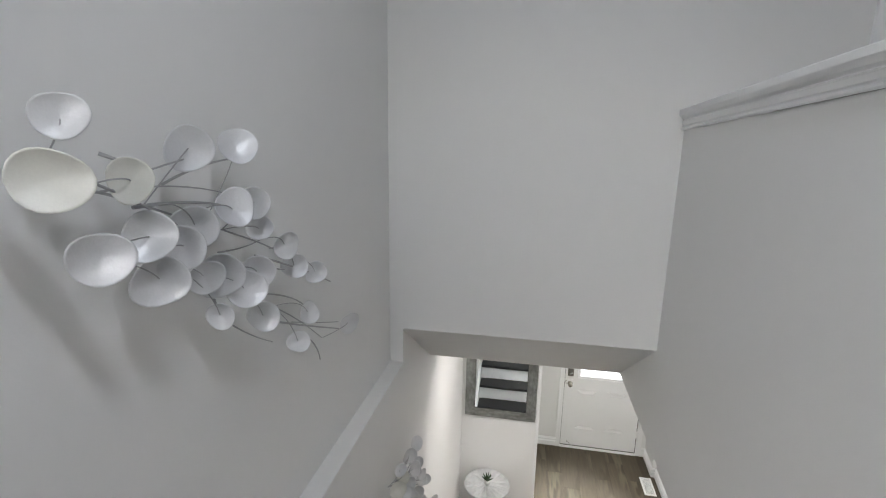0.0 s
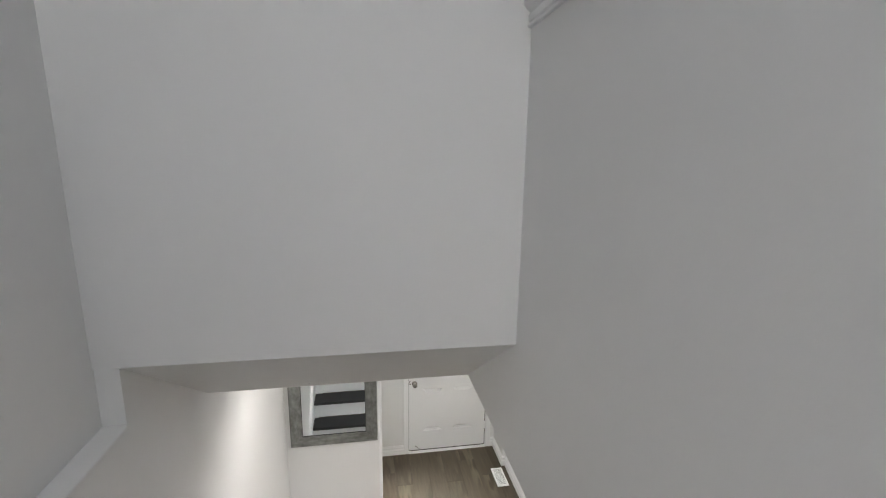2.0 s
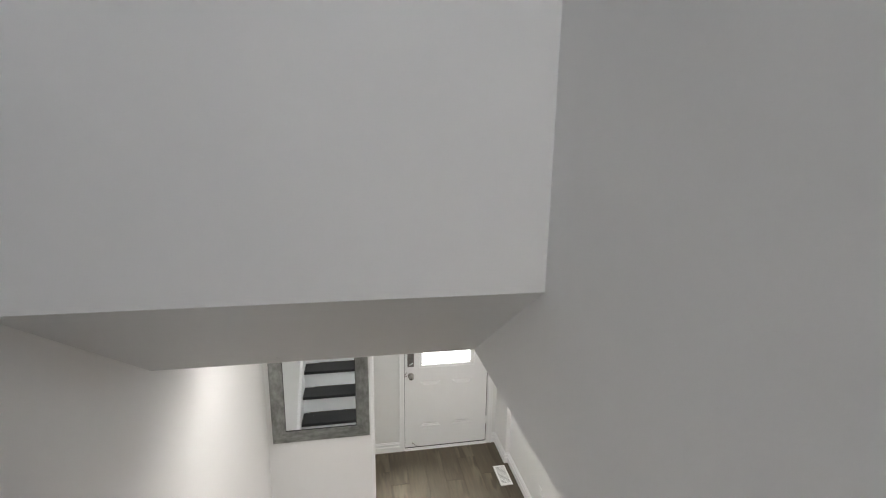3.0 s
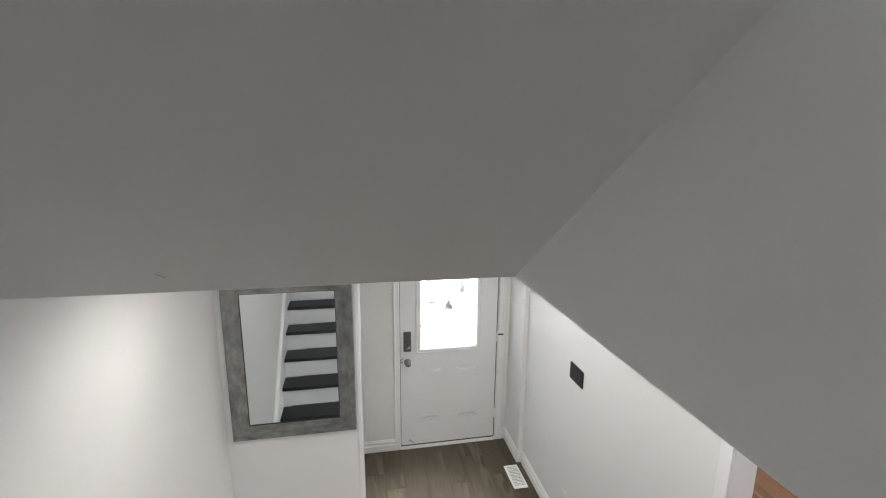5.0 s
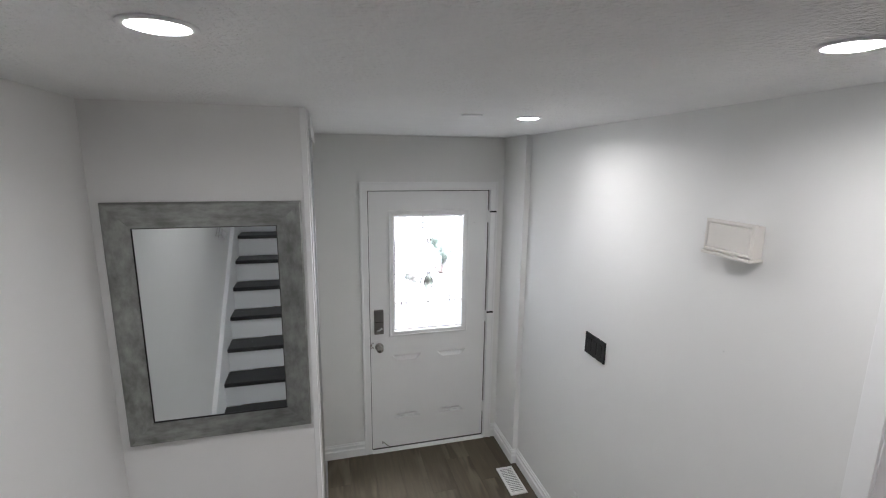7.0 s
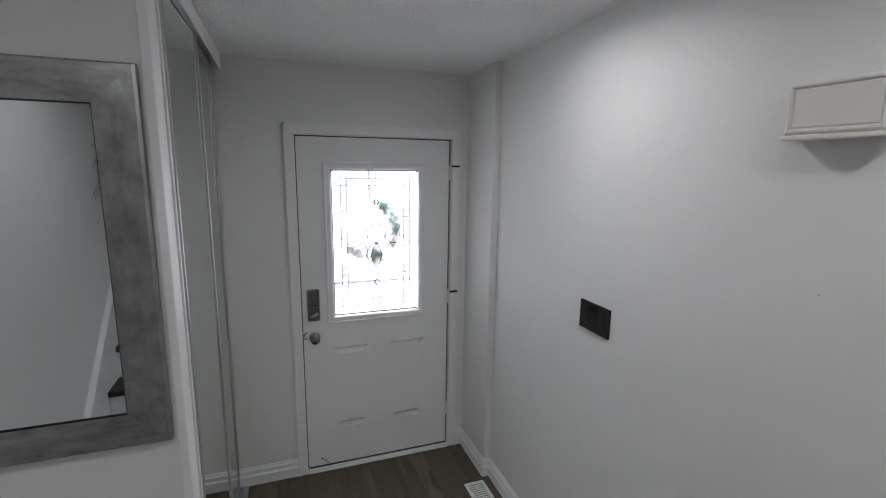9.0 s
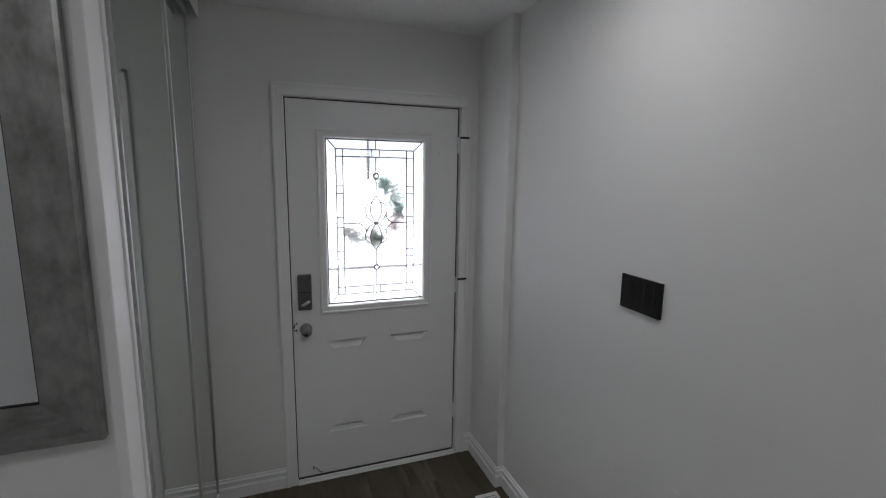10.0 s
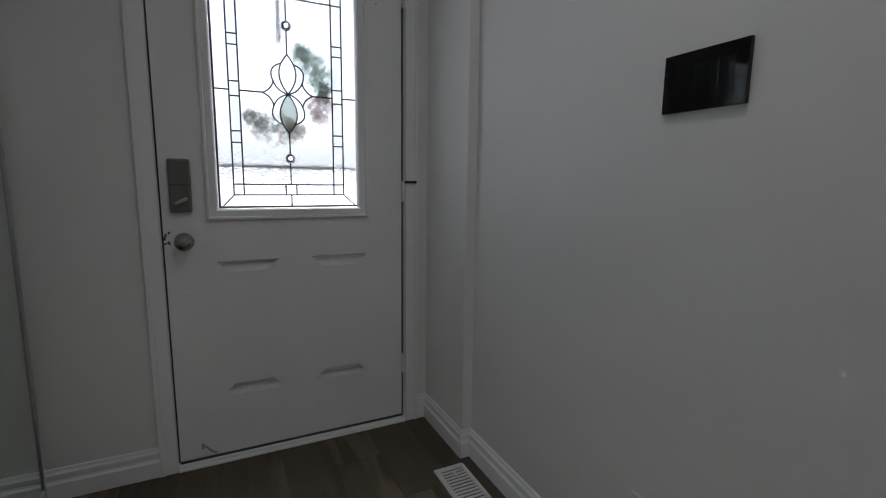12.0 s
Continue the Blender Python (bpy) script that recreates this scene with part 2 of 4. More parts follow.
SNOW = material("snow", (0.82, 0.83, 0.85), 0.8, var=0.05, scale=0.5, bump=0.3, bump_scale=4)
NEEDLE = material("wreath_green", (0.13, 0.18, 0.13), 0.7, var=0.35, scale=3)
TWIG = material("wreath_russet", (0.22, 0.15, 0.14), 0.8, var=0.35, scale=3)
for m in (NEEDLE, TWIG):
    nt = m.node_tree
    bsdf, out = nt.nodes["Principled BSDF"], nt.nodes["Material Output"]
    thin, mixed = nt.nodes.new("ShaderNodeBsdfTranslucent"), nt.nodes.new("ShaderNodeMixShader")
    thin.inputs["Color"].default_value = (0.42, 0.50, 0.46, 1) if m is NEEDLE else (0.52, 0.44, 0.42, 1)
    mixed.inputs[0].default_value = 0.65
    nt.links.new(bsdf.outputs[0], mixed.inputs[1])
    nt.links.new(thin.outputs[0], mixed.inputs[2])
    nt.links.new(mixed.outputs[0], out.inputs["Surface"])


# ---- mesh helpers ----
def part(name, bm, mat, parent=None, label="", smooth=False):
    """Links a bmesh as one mesh object under its thing."""
    bmesh.ops.recalc_face_normals(bm, faces=bm.faces)
    me = bpy.data.meshes.new(name)
    bm.to_mesh(me)
    bm.free()
    me.materials.append(mat)
    if smooth:
        for p in me.polygons:
            p.use_smooth = True
    ob = new(name, me)
    if parent is not None:
        ob.parent = parent
        ob.matrix_parent_inverse = parent.matrix_world.inverted()
    if label:
        ob["label"] = label
    return ob


def thing(name, label, category, at=(0, 0, 0), group="", kind=""):
    ob = new(name)
    ob.empty_display_size = 0.05
    ob.matrix_world = Matrix.Translation(at)
    return tagged(ob, label, category, group, kind)


def box(bm, x0, x1, y0, y1, z0, z1, bevel=0.0, seg=2):
    vs = [bm.verts.new(p) for p in ((x0, y0, z0), (x1, y0, z0), (x1, y1, z0), (x0, y1, z0), (x0, y0, z1), (x1, y0, z1), (x1, y1, z1), (x0, y1, z1))]
    fs = [bm.faces.new([vs[i] for i in q]) for q in ((0, 3, 2, 1), (4, 5, 6, 7), (0, 1, 5, 4), (1, 2, 6, 5), (2, 3, 7, 6), (3, 0, 4, 7))]
    if bevel:
        bmesh.ops.bevel(bm, geom=list({e for f in fs for e in f.edges}), offset=bevel, segments=seg, affect="EDGES", profile=0.6)
    return bm


def boxes(*bs, bevel=0.0):
    bm = bmesh.new()
    for b in bs:
        box(bm, *b, bevel=bevel)
    return bm


def ring(bm, rect, profile, place, cap=True, back=False):
    """Nested rectangular rings: profile is a row of (inset, height); place maps (u, v, height) to the world."""
    u0, u1, v0, v1 = rect
    loops = []
    for d, h in profile:
        loops.append([bm.verts.new(place(u, v, h)) for u, v in ((u0 + d, v0 + d), (u1 - d, v0 + d), (u1 - d, v1 - d), (u0 + d, v1 - d))])
    for a, b in zip(loops, loops[1:]):
        for i in range(4):
            j = (i + 1) % 4
            bm.faces.new((a[i], a[j], b[j], b[i]))
    if cap:
        bm.faces.new(loops[-1])
    if back:
        bm.faces.new(loops[0])
    return bm


def prism(bm, outline, axis, lo, hi):
    """A flat outline pushed along one axis. The outline gives the other two coordinates in order."""
    def at(p, w):
        q = list(p)
        q.insert(axis, w)
        return q
    a = [bm.verts.new(at(p, lo)) for p in outline]
    b = [bm.verts.new(at(p, hi)) for p in outline]
    n = len(outline)
    for i in range(n):
        bm.faces.new((a[i], a[(i + 1) % n], b[(i + 1) % n], b[i]))
    bm.faces.new(a)
    bm.faces.new(b)
    return bm


def tube(bm, pts, r, n=6, taper=1.0):
    """A round wire along points."""
    pts = [Vector(p) for p in pts]
    loops = []
    for i, p in enumerate(pts):
        d = (pts[min(i + 1, len(pts) - 1)] - pts[max(i - 1, 0)]).normalized()
        s = d.orthogonal().normalized() if i == 0 else (prev - d * prev.dot(d)).normalized()
        prev = s
        c = d.cross(s)
        rr = r * (1 + (taper - 1) * i / (len(pts) - 1))
        loops.append([bm.verts.new(p + (s * math.cos(a) + c * math.sin(a)) * rr) for a in [2 * math.pi * k / n for k in range(n)]])
    for a, b in zip(loops, loops[1:]):
        for k in range(n):
            bm.faces.new((a[k], a[(k + 1) % n], b[(k + 1) % n], b[k]))
    bm.faces.new(loops[0])
    bm.faces.new(loops[-1])
    return bm


def lathe(bm, profile, centre, axis="z", n=24):
    """A turned body: profile rows (radius, height)."""
    c = Vector(centre)
    loops = []
    for r, h in profile:
        row = []
        for k in range(n):
            a = 2 * math.pi * k / n
            p = {"z": (r * math.cos(a), r * math.sin(a), h), "y": (r * math.cos(a), -h, r * math.sin(a)), "x": (-h, r * math.cos(a), r * math.sin(a))}[axis]
            row.append(bm.verts.new(c + Vector(p)))
        loops.append(row)
    for a, b in zip(loops, loops[1:]):
        for k in range(n):
            bm.faces.new((a[k], a[(k + 1) % n], b[(k + 1) % n], b[k]))
    bm.faces.new(loops[0])
    bm.faces.new(loops[-1])
    return bm


def bezier(a, b, c, n=8):
    a, b, c = Vector(a), Vector(b), Vector(c)
    return [a * (1 - t) ** 2 + b * 2 * t * (1 - t) + c * t * t for t in [i / n for i in range(n + 1)]]


def structure(name, bm, mat, label, category, smooth=False):
    return tagged(part(name, bm, mat, None, "", smooth), label, category, kind="structure")


def frame_moulding(bm, profile, p0, p1, out):
    """A moulding of the given section (distance out, height) run from p0 to p1 along a wall whose face looks to out."""
    p0, p1, out = Vector(p0), Vector(p1), Vector(out)
    a = [bm.verts.new(p0 + out * d + Vector((0, 0, h))) for d, h in profile]
    b = [bm.verts.new(p1 + out * d + Vector((0, 0, h))) for d, h in profile]
    n = len(profile)
    for i in range(n):
        bm.faces.new((a[i], a[(i + 1) % n], b[(i + 1) % n], b[i]))
    bm.faces.new(a)
    bm.faces.new(b)


# ---- structure ----
structure("wall_left", boxes((XL - 0.12, XL, YK, YU + 0.006, 0, ZF), (XL - 0.12, XL, YU + 0.006, YD + 0.15, 0, ZU + 0.05)), WALL,
          "smooth off-white painted wall beside the stairs", "wall")
structure("ledge", boxes((XU, XL + 0.004, YK, YU + 0.006, ZF, ZF + 0.012), bevel=0.004), WALL, "white painted ledge along the stair wall", "ledge")
structure("wall_upper_left", boxes((XU - 0.12, XU, YK, YU + 0.05, ZF + 0.001, ZT + 0.02)), WALL, "smooth off-white painted wall of the upper stairwell", "wall")
bm = boxes((XU - 0.12, 1.205, YU, YU + 0.1, ZU, ZT), (1.205, 2.1, YU, YU + 0.1, ZF + 2.05, ZT), (1.97, 2.1, YU, YU + 0.1, ZF, ZF + 2.05))
structure("wall_upper_front", bm, WALL, "tall off-white painted wall over the stair opening", "wall")
structure("soffit", prism(bmesh.new(), [(YU + 0.002, ZU - 0.001), (YB, ZC + 0.001), (YB, ZC + 0.1), (YU + 0.2, ZU + 0.05), (YU + 0.002, ZU + 0.05)], 0, XL - 0.01, XS + 0.01), WALL,
          "sloping off-white painted soffit under the upper wall", "soffit")
structure("wall_stair_side", boxes((XS, XS + 0.11, YK, YU, ZC, 3.799), (XS, XS + 0.11, YU, YB - 0.0005, ZC, ZU - 0.003)), WALL, "off-white half wall between the stairs and the upper hall", "half wall")
bm = bmesh.new()
prof = [(0.0, 3.760), (0.009, 3.760), (0.012, 3.764), (0.010, 3.768), (0.004, 3.770), (0.004, 3.773), (0.009, 3.776), (0.010, 3.790), (0.004, 3.793), (0.004, 3.797),
        (0.013, 3.802), (0.021, 3.811), (0.023, 3.814), (0.023, 3.829), (0.020, 3.832), (-0.13, 3.832), (-0.13, 3.80), (0.0, 3.80)]
frame_moulding(bm, prof, (XS, YK, 0.072), (XS, YU, 0), (-1, 0, 0))
crack = bmesh.new()
for a, b in ((-0.4, 0.62), (0.86, YU - 0.02)):
    prism(crack, [(a, 3.7598 + 0.0221 * (YU - a)), (b, 3.7603 + 0.0221 * (YU - b)), (b, 3.7625 + 0.0221 * (YU - b)), (a, 3.7625 + 0.0221 * (YU - a))], 0, XS - 0.0035, XS + 0.002)
structure("cap_crack", crack, LOCKM, "dark open crack under the half wall cap", "crack")
structure("half_wall_cap", bm, TRIM, "white painted moulded cap on the half wall", "trim")
# unseen window opening, added so that sky light fills the stairwell
WX0, WX1, WZ0, WZ1 = -0.45, 0.05, 3.90, 4.54
structure("wall_back", boxes((XU - 0.12, WX0, YK - 0.1, YK, 0, ZT), (WX1, 2.1, YK - 0.1, YK, 0, ZT), (WX0, WX1, YK - 0.1, YK, 0, WZ0), (WX0, WX1, YK - 0.1, YK, WZ1, ZT)), WALL,
          "plain off-white back wall with an added upper window opening", "wall")
structure("added_window", boxes((WX0, WX0 + 0.03, YK - 0.09, YK - 0.04, WZ0, WZ1), (WX1 - 0.03, WX1, YK - 0.09, YK - 0.04, WZ0, WZ1), (WX0 + 0.03, WX1 - 0.03, YK - 0.09, YK - 0.04, WZ0, WZ0 + 0.03), (WX0 + 0.03, WX1 - 0.03, YK - 0.09, YK - 0.04, WZ1 - 0.03, WZ1)), TRIM, "white frame of an unseen window added over the stair landing", "window")
structure("wall_upper_right", boxes((2.0, 2.1, YK, YU, ZF, ZT)), WALL, "plain off-white wall of the upper hall", "wall")
structure("ceiling_upper", boxes((XU - 0.12, 2.1, YK - 0.1, YU + 0.1, ZT, ZT + 0.1)), STIPPLE, "white ceiling over the stairwell", "ceiling")
structure("floor_upper", boxes((XS + 0.11, 2.1, YK, YU + 0.1, ZC + 0.1, ZF), (XU, XS, YK, 0.24, ZC + 0.1, ZF - 0.001)), TREAD, "dark upper hall floor", "floor")
KY0, KY1 = 2.05, 3.07
structure("wall_right", boxes((XR, XR + 0.11, YK, KY0, 0, ZC + 0.05), (XR, XR + 0.11, KY0, KY1, 2.07, ZC + 0.05), (XR, XR + 0.11, KY1, YD + 0.15, 0, ZC + 0.05)), WALL,
          "smooth off-white painted hall wall with a kitchen opening", "wall")
structure("wall_chase", boxes((1.655, XR + 0.01, 5.20, YD, 0, ZC + 0.01)), WALL, "boxed-out corner of the hall wall beside the front door", "wall")
structure("wall_front", boxes((XL - 0.12, 0.622, YD, YD + 0.15, 0, ZC + 0.05), (1.558, XR + 0.11, YD, YD + 0.15, 0, ZC + 0.05), (0.622, 1.558, YD, YD + 0.15, 2.054, ZC + 0.05)), WALL,
          "smooth off-white painted wall round the front door", "wall")
structure("wall_mirror", boxes((XL - 0.01, 0.276, YM, YM + 0.0985, 0, ZC + 0.01)), WALL, "off-white painted end wall with a hung mirror", "wall")
bm = prism(bmesh.new(), [(YB, ZC), (YD + 0.01, ceiling_z(YD + 0.01)), (YD + 0.01, ZC + 0.1), (YB, ZC + 0.1)], 0, XL - 0.01, XR + 0.01)
box(bm, XS + 0.11, XR + 0.01, YK, YB, ZC, ZC + 0.1)
box(bm, XL - 0.01, XS + 0.11, YK, 0.24, ZC - 0.001, ZC + 0.1)
structure("ceiling", bm, STIPPLE, "white stippled hall ceiling", "ceiling")
structure("subfloor", boxes((XL - 0.12, XR + 0.11, YK, YD + 0.15, -0.15, -0.012)), SOIL, "dark subfloor under the planks", "floor")

# skirting
SKIRT = [(0, 0), (0.016, 0), (0.016, 0.060), (0.009, 0.066), (0.007, 0.073), (0.008, 0.078), (0.013, 0.081), (0.013, 0.094), (0.007, 0.100), (0.005, 0.109), (0, 0.112)]
bm = bmesh.new()
frame_moulding(bm, SKIRT, (XR, KY1 + 0.038, 0), (XR, 5.20, 0), (-1, 0, 0))
frame_moulding(bm, SKIRT, (1.655, 5.20, 0), (1.655, YD, 0), (-1, 0, 0))
frame_moulding(bm, SKIRT, (1.641, 5.20, 0), (XR - 0.014, 5.20, 0), (0, -1, 0))
frame_moulding(bm, SKIRT, (0.20, YD, 0), (0.577, YD, 0), (0, -1, 0))
frame_moulding(bm, SKIRT, (1.603, YD, 0), (1.655, YD, 0), (0, -1, 0))
structure("baseboard", bm, TRIM, "white stepped baseboard along the hall walls", "baseboard")

# casing of the kitchen opening, with a moulded head
def casing(name, bm, label):
    return structure(name, bm, TRIM, label, "trim")


bm = boxes((XR - 0.012, XR, KY1 - 0.010, KY1 + 0.050, 0, 2.0715),
           (XR - 0.012, XR, KY0 - 0.058, KY0 + 0.010, 0, 2.0715), bevel=0.002)
frame_moulding(bm, [(0, 2.060), (0.014, 2.060), (0.014, 2.067), (0.011, 2.070), (0.012, 2.096), (0.017, 2.103), (0.030, 2.113), (0.036, 2.115), (0.036, 2.126), (0, 2.126)], (XR, KY0 - 0.075, 0), (XR, KY1 + 0.052, 0), (-1, 0, 0))
casing("kitchen_casing", bm, "white moulded casing round the kitchen opening")
bm = boxes((XR + 0.0005, XR + 0.112, KY1 - 0.012, KY1 + 0.002, 0, 2.07), (XR + 0.0005, XR + 0.112, KY0 - 0.002, KY0 + 0.012, 0, 2.07), (XR + 0.0005, XR + 0.112, KY0 + 0.012, KY1 - 0.012, 2.058, 2.072))
casing("kitchen_jamb", bm, "white jamb lining of the kitchen opening")

# end trim of the mirror wall and the closet track
structure("corner_trim", boxes((0.256, 0.279, YM - 0.006, YM + 0.100, 0, ZC), (0.277, 0.285, YM + 0.078, YM + 0.094, 0, ZC), bevel=0.003), TRIM, "white trim board on the end of the mirror wall", "trim")

# ---- stairs ----
RISE, RUN, NOSE = ZF / 14, 0.203, 1.685
stairs = thing("staircase", "straight staircase with charcoal treads and white risers", "staircase", (0.07, 2.9, 0))
for k in range(1, 14):
    top, nose = RISE * k, NOSE + (7 - k) * RUN
    bm = boxes((XL + 0.02, XS - 0.004, nose - RUN - 0.012, nose, top - 0.034, top), bevel=0.007)
    part("tread", bm, TREAD, stairs, "dark charcoal tread")
    part("riser", boxes((XL + 0.022, XS - 0.01, nose - 0.034, nose - 0.022, top - RISE, top - 0.034)), TRIM, stairs, "white riser")
nose = NOSE - 7 * RUN
part("riser", boxes((XL + 0.022, XS - 0.01, nose - 0.034, nose - 0.022, ZF - RISE, ZF - 0.034)), TRIM, stairs, "white riser")
part("landing_nosing", boxes((XL + 0.02, XS - 0.004, 0.24, nose, ZF - 0.034, ZF), bevel=0.007), TREAD, stairs, "dark charcoal nosing")


def nosing(y):
    return RISE * 7 + (NOSE - y) * RISE / RUN


y0, y1 = 0.25, NOSE + 6 * RUN + 0.05
bm = prism(bmesh.new(), [(y0, nosing(y0) - 0.30), (y0, nosing(y0) + 0.24), (y1, nosing(y1) + 0.24), (y1, 0), (y1 - 0.16, 0)], 0, XL, XL + 0.020)
prism(bm, [(y0, nosing(y0) + 0.24), (y0, nosing(y0) + 0.27), (y1 + 0.003, nosing(y1) + 0.27), (y1 + 0.003, nosing(y1) + 0.24)], 0, XL, XL + 0.030)
part("skirt_board", bm, TRIM, stairs, "white skirt board along the wall")
bm = prism(bmesh.new(), [(y0, 0), (y0, nosing(y0) - 0.24), (y1 - 0.24, 0)], 0, XS - 0.004, XS + 0.09)
structure("wall_under_stairs", bm, WALL, "off-white painted wall under the stairs", "wall")

# ---- front door ----
def on_door(u, v, h):
    return (u, 5.58 - h, v)


door = thing("front_door", "white embossed steel front door with a leaded glass light", "door", (1.09, 5.6, 0), kind="structure")
DX0, DX1, DZ0, DZ1 = 0.6395, 1.5390, 0.024, 2.0375
PAN = [(0.802, 1.026, 0.262, 0.792), (1.153, 1.380, 0.262, 0.792)]
GL = (0.826, 1.350, 0.985, 1.863)
ya, yb = 5.58, 5.624
bm = boxes((DX0, 0.802, ya, yb, DZ0, DZ1), (1.380, DX1, ya, yb, DZ0, DZ1), (0.802, 1.380, ya, yb, DZ0, 0.262), (1.026, 1.153, ya, yb, 0.262, 0.792),
           (0.802, 1.380, ya, yb, 0.792, 0.965), (0.802, 1.380, ya, yb, 1.885, DZ1), (0.802, 0.815, ya, yb, 0.965, 1.885), (1.361, 1.380, ya, yb, 0.965, 1.885))
part("slab", bm, DOOR, door)


def embossed(rect, slope=0.042, deep=0.028):
    """A flat panel field whose upper and lower edges are pressed in as wedge grooves; the sides barely show."""
    u0, u1, v0, v1 = rect
    bm = bmesh.new()

    def v(u, w, h):
        return bm.verts.new(on_door(u, w, h))
    field = [v(u0 + slope, v0 + slope, 0.0), v(u1 - slope, v0 + slope, 0.0), v(u1 - slope, v1 - slope, 0.0), v(u0 + slope, v1 - slope, 0.0)]
    outer = [v(u0, v0, 0.0), v(u1, v0, 0.0), v(u1, v1, 0.0), v(u0, v1, 0.0)]
    bm.faces.new(field)
    profile = ((0.0045, 0.006, -0.62), (0.0115, 0.013, -0.50), (0.0150, 0.016, -1.0))
    for i, j, sgn in ((0, 1, 1), (3, 2, -1)):
        edge = (v0, v0, v1, v1)[i]
        rows = [(outer[i], outer[j])] + [(v(u0 + ins, edge + sgn * d, h * deep), v(u1 - ins, edge + sgn * d, h * deep)) for d, ins, h in profile] + [(field[i], field[j])]
        for (a, b), (c, d) in zip(rows, rows[1:]):
            bm.faces.new((a, b, d, c))
        bm.faces.new([r[0] for r in rows])
        bm.faces.new([r[1] for r in rows])
    for i, j in ((0, 3), (1, 2)):
        bm.faces.new((outer[i], field[i], field[j], outer[j]))
    return bm


for rect in PAN:
    part("embossed_panel", embossed(rect), DOOR, door)
bm = ring(bmesh.new(), (0.780, 1.388, 0.948, 1.902), [(0, -0.001), (0, 0.010), (0.003, 0.013), (0.010, 0.013), (0.014, 0.009), (0.034, 0.008), (0.040, 0.003), (0.044, -0.008), (0.044, -0.02)], on_door, cap=False)
part("light_frame", bm, DOOR, door, "white moulded frame of the glass")
part("gasket", ring(bmesh.new(), (0.8235, 1.3525, 0.9915, 1.8585), [(0, -0.012), (0.004, -0.0095), (0.007, -0.013)], on_door, cap=False), RUBBER_GAP, door, "black glazing gasket")
GY = 5.596
pane = part("glass_pane", boxes((0.815, 1.361, GY + 0.004, GY + 0.008, 0.97, 1.88)), RIPPLE, door, "rippled privacy glass")
pane.visible_shadow = False
cx, cz = 1.084, 1.422
bm = bmesh.new()


def came(*pts, w=0.0058):
    """A flat strip of lead came through (x, z) points."""
    tube(bm, [(x, GY, z) for x, z in pts], w / 2, 5)


ox0, ox1, oz0, oz1 = 0.877, 1.291, 1.040, 1.807
ix0, ix1, iz0, iz1 = 0.912, 1.251, 1.080, 1.769
for xx in (ox0, ix0, ix1, ox1):
    came((xx, oz0), (xx, oz1))
for zz in (oz0, iz0, iz1, oz1):
    came((ox0, zz), (ox1, zz))
for a, b in (((ox0, oz1), (GL[0], GL[3])), ((ox1, oz1), (GL[1], GL[3])), ((ox0, oz0), (GL[0], GL[2])), ((ox1, oz0), (GL[1], GL[2]))):
    came(a, b)
came((cx, GL[3]), (cx, oz1))
came((cx, GL[2]), (cx, oz0))
for s in (-1, 1):
    came((cx + s * 0.020, oz1), (cx + s * 0.020, iz1))
    came((cx + s * 0.020, oz0), (cx + s * 0.020, iz0))
    for z in (1.618, 1.580, 1.453, 1.401, 1.276, 1.234):
        came((ox0, z), (ix0, z)) if s < 0 else came((ix1, z), (ox1, z))
came((cx, iz1), (cx, 1.687))
came((cx, 1.653), (cx, 1.567))
came((cx, 1.279), (cx, 1.196))
came((cx, 1.164), (cx, iz0))
came((GL[0], cz), (ox0, cz))
came((ix0, cz), (0.989, cz))
came((1.175, cz), (ix1, cz))
came((ox1, cz), (GL[1], cz))
for zc in (1.670, 1.180):
    came(*[(cx + 0.017 * math.cos(a), zc + 0.017 * math.sin(a)) for a in [i * math.pi / 10 for i in range(21)]], w=0.0035)


def arc(a, b, c, n=9):
    return [(p.x, p.z) for p in bezier((a[0], 0, a[1]), (b[0], 0, b[1]), (c[0], 0, c[1]), n)]


PETALS = []
for sz in (1, -1):
    tip = (cx, cz + sz * 0.145)
    l = arc(tip, (cx - 0.062, cz + sz * 0.076), (cx, cz), 12)
    r = arc((cx, cz), (cx + 0.062, cz + sz * 0.076), tip, 12)
    came(*l)
    came(*r)
    PETALS.append((sz, l + r[1:-1]))
    for sx in (-1, 1):
        side = arc((cx + sx * 0.022, cz + sz * 0.112), (cx + sx * 0.075, cz + sz * 0.095), (cx + sx * 0.053, cz + sz * 0.045), 8) + arc((cx + sx * 0.053, cz + sz * 0.045), (cx + sx * 0.04, cz + sz * 0.01), (cx, cz), 6)[1:]
        came(*side)
        came(*arc((cx + sx * 0.053, cz + sz * 0.045), (cx + sx * 0.060, cz + sz * 0.012), (cx + sx * 0.093, cz), 7))
part("leading", bm, LEAD, door, "dark lead came pattern")
for x0, x1, z0, z1 in ((ox0, ix0, iz0, iz1), (ix1, ox1, iz0, iz1), (ix0, cx - 0.02, oz0, iz0), (cx + 0.02, ix1, oz0, iz0), (ix0, cx - 0.02, iz1, oz1), (cx + 0.02, ix1, iz1, oz1)):
    part("glass_border", boxes((x0 + 0.003, x1 - 0.003, GY - 0.0012, GY + 0.002, z0 + 0.003, z1 - 0.003)), SEEDY, door, "textured border glass").visible_shadow = False
for sz, outline in PETALS:
    part("glass_petal", prism(bmesh.new(), outline, 1, GY - 0.002, GY + 0.003), REFLECT_BEVEL if sz < 0 else CLEAR, door, "bevelled glass petal").visible_shadow = False
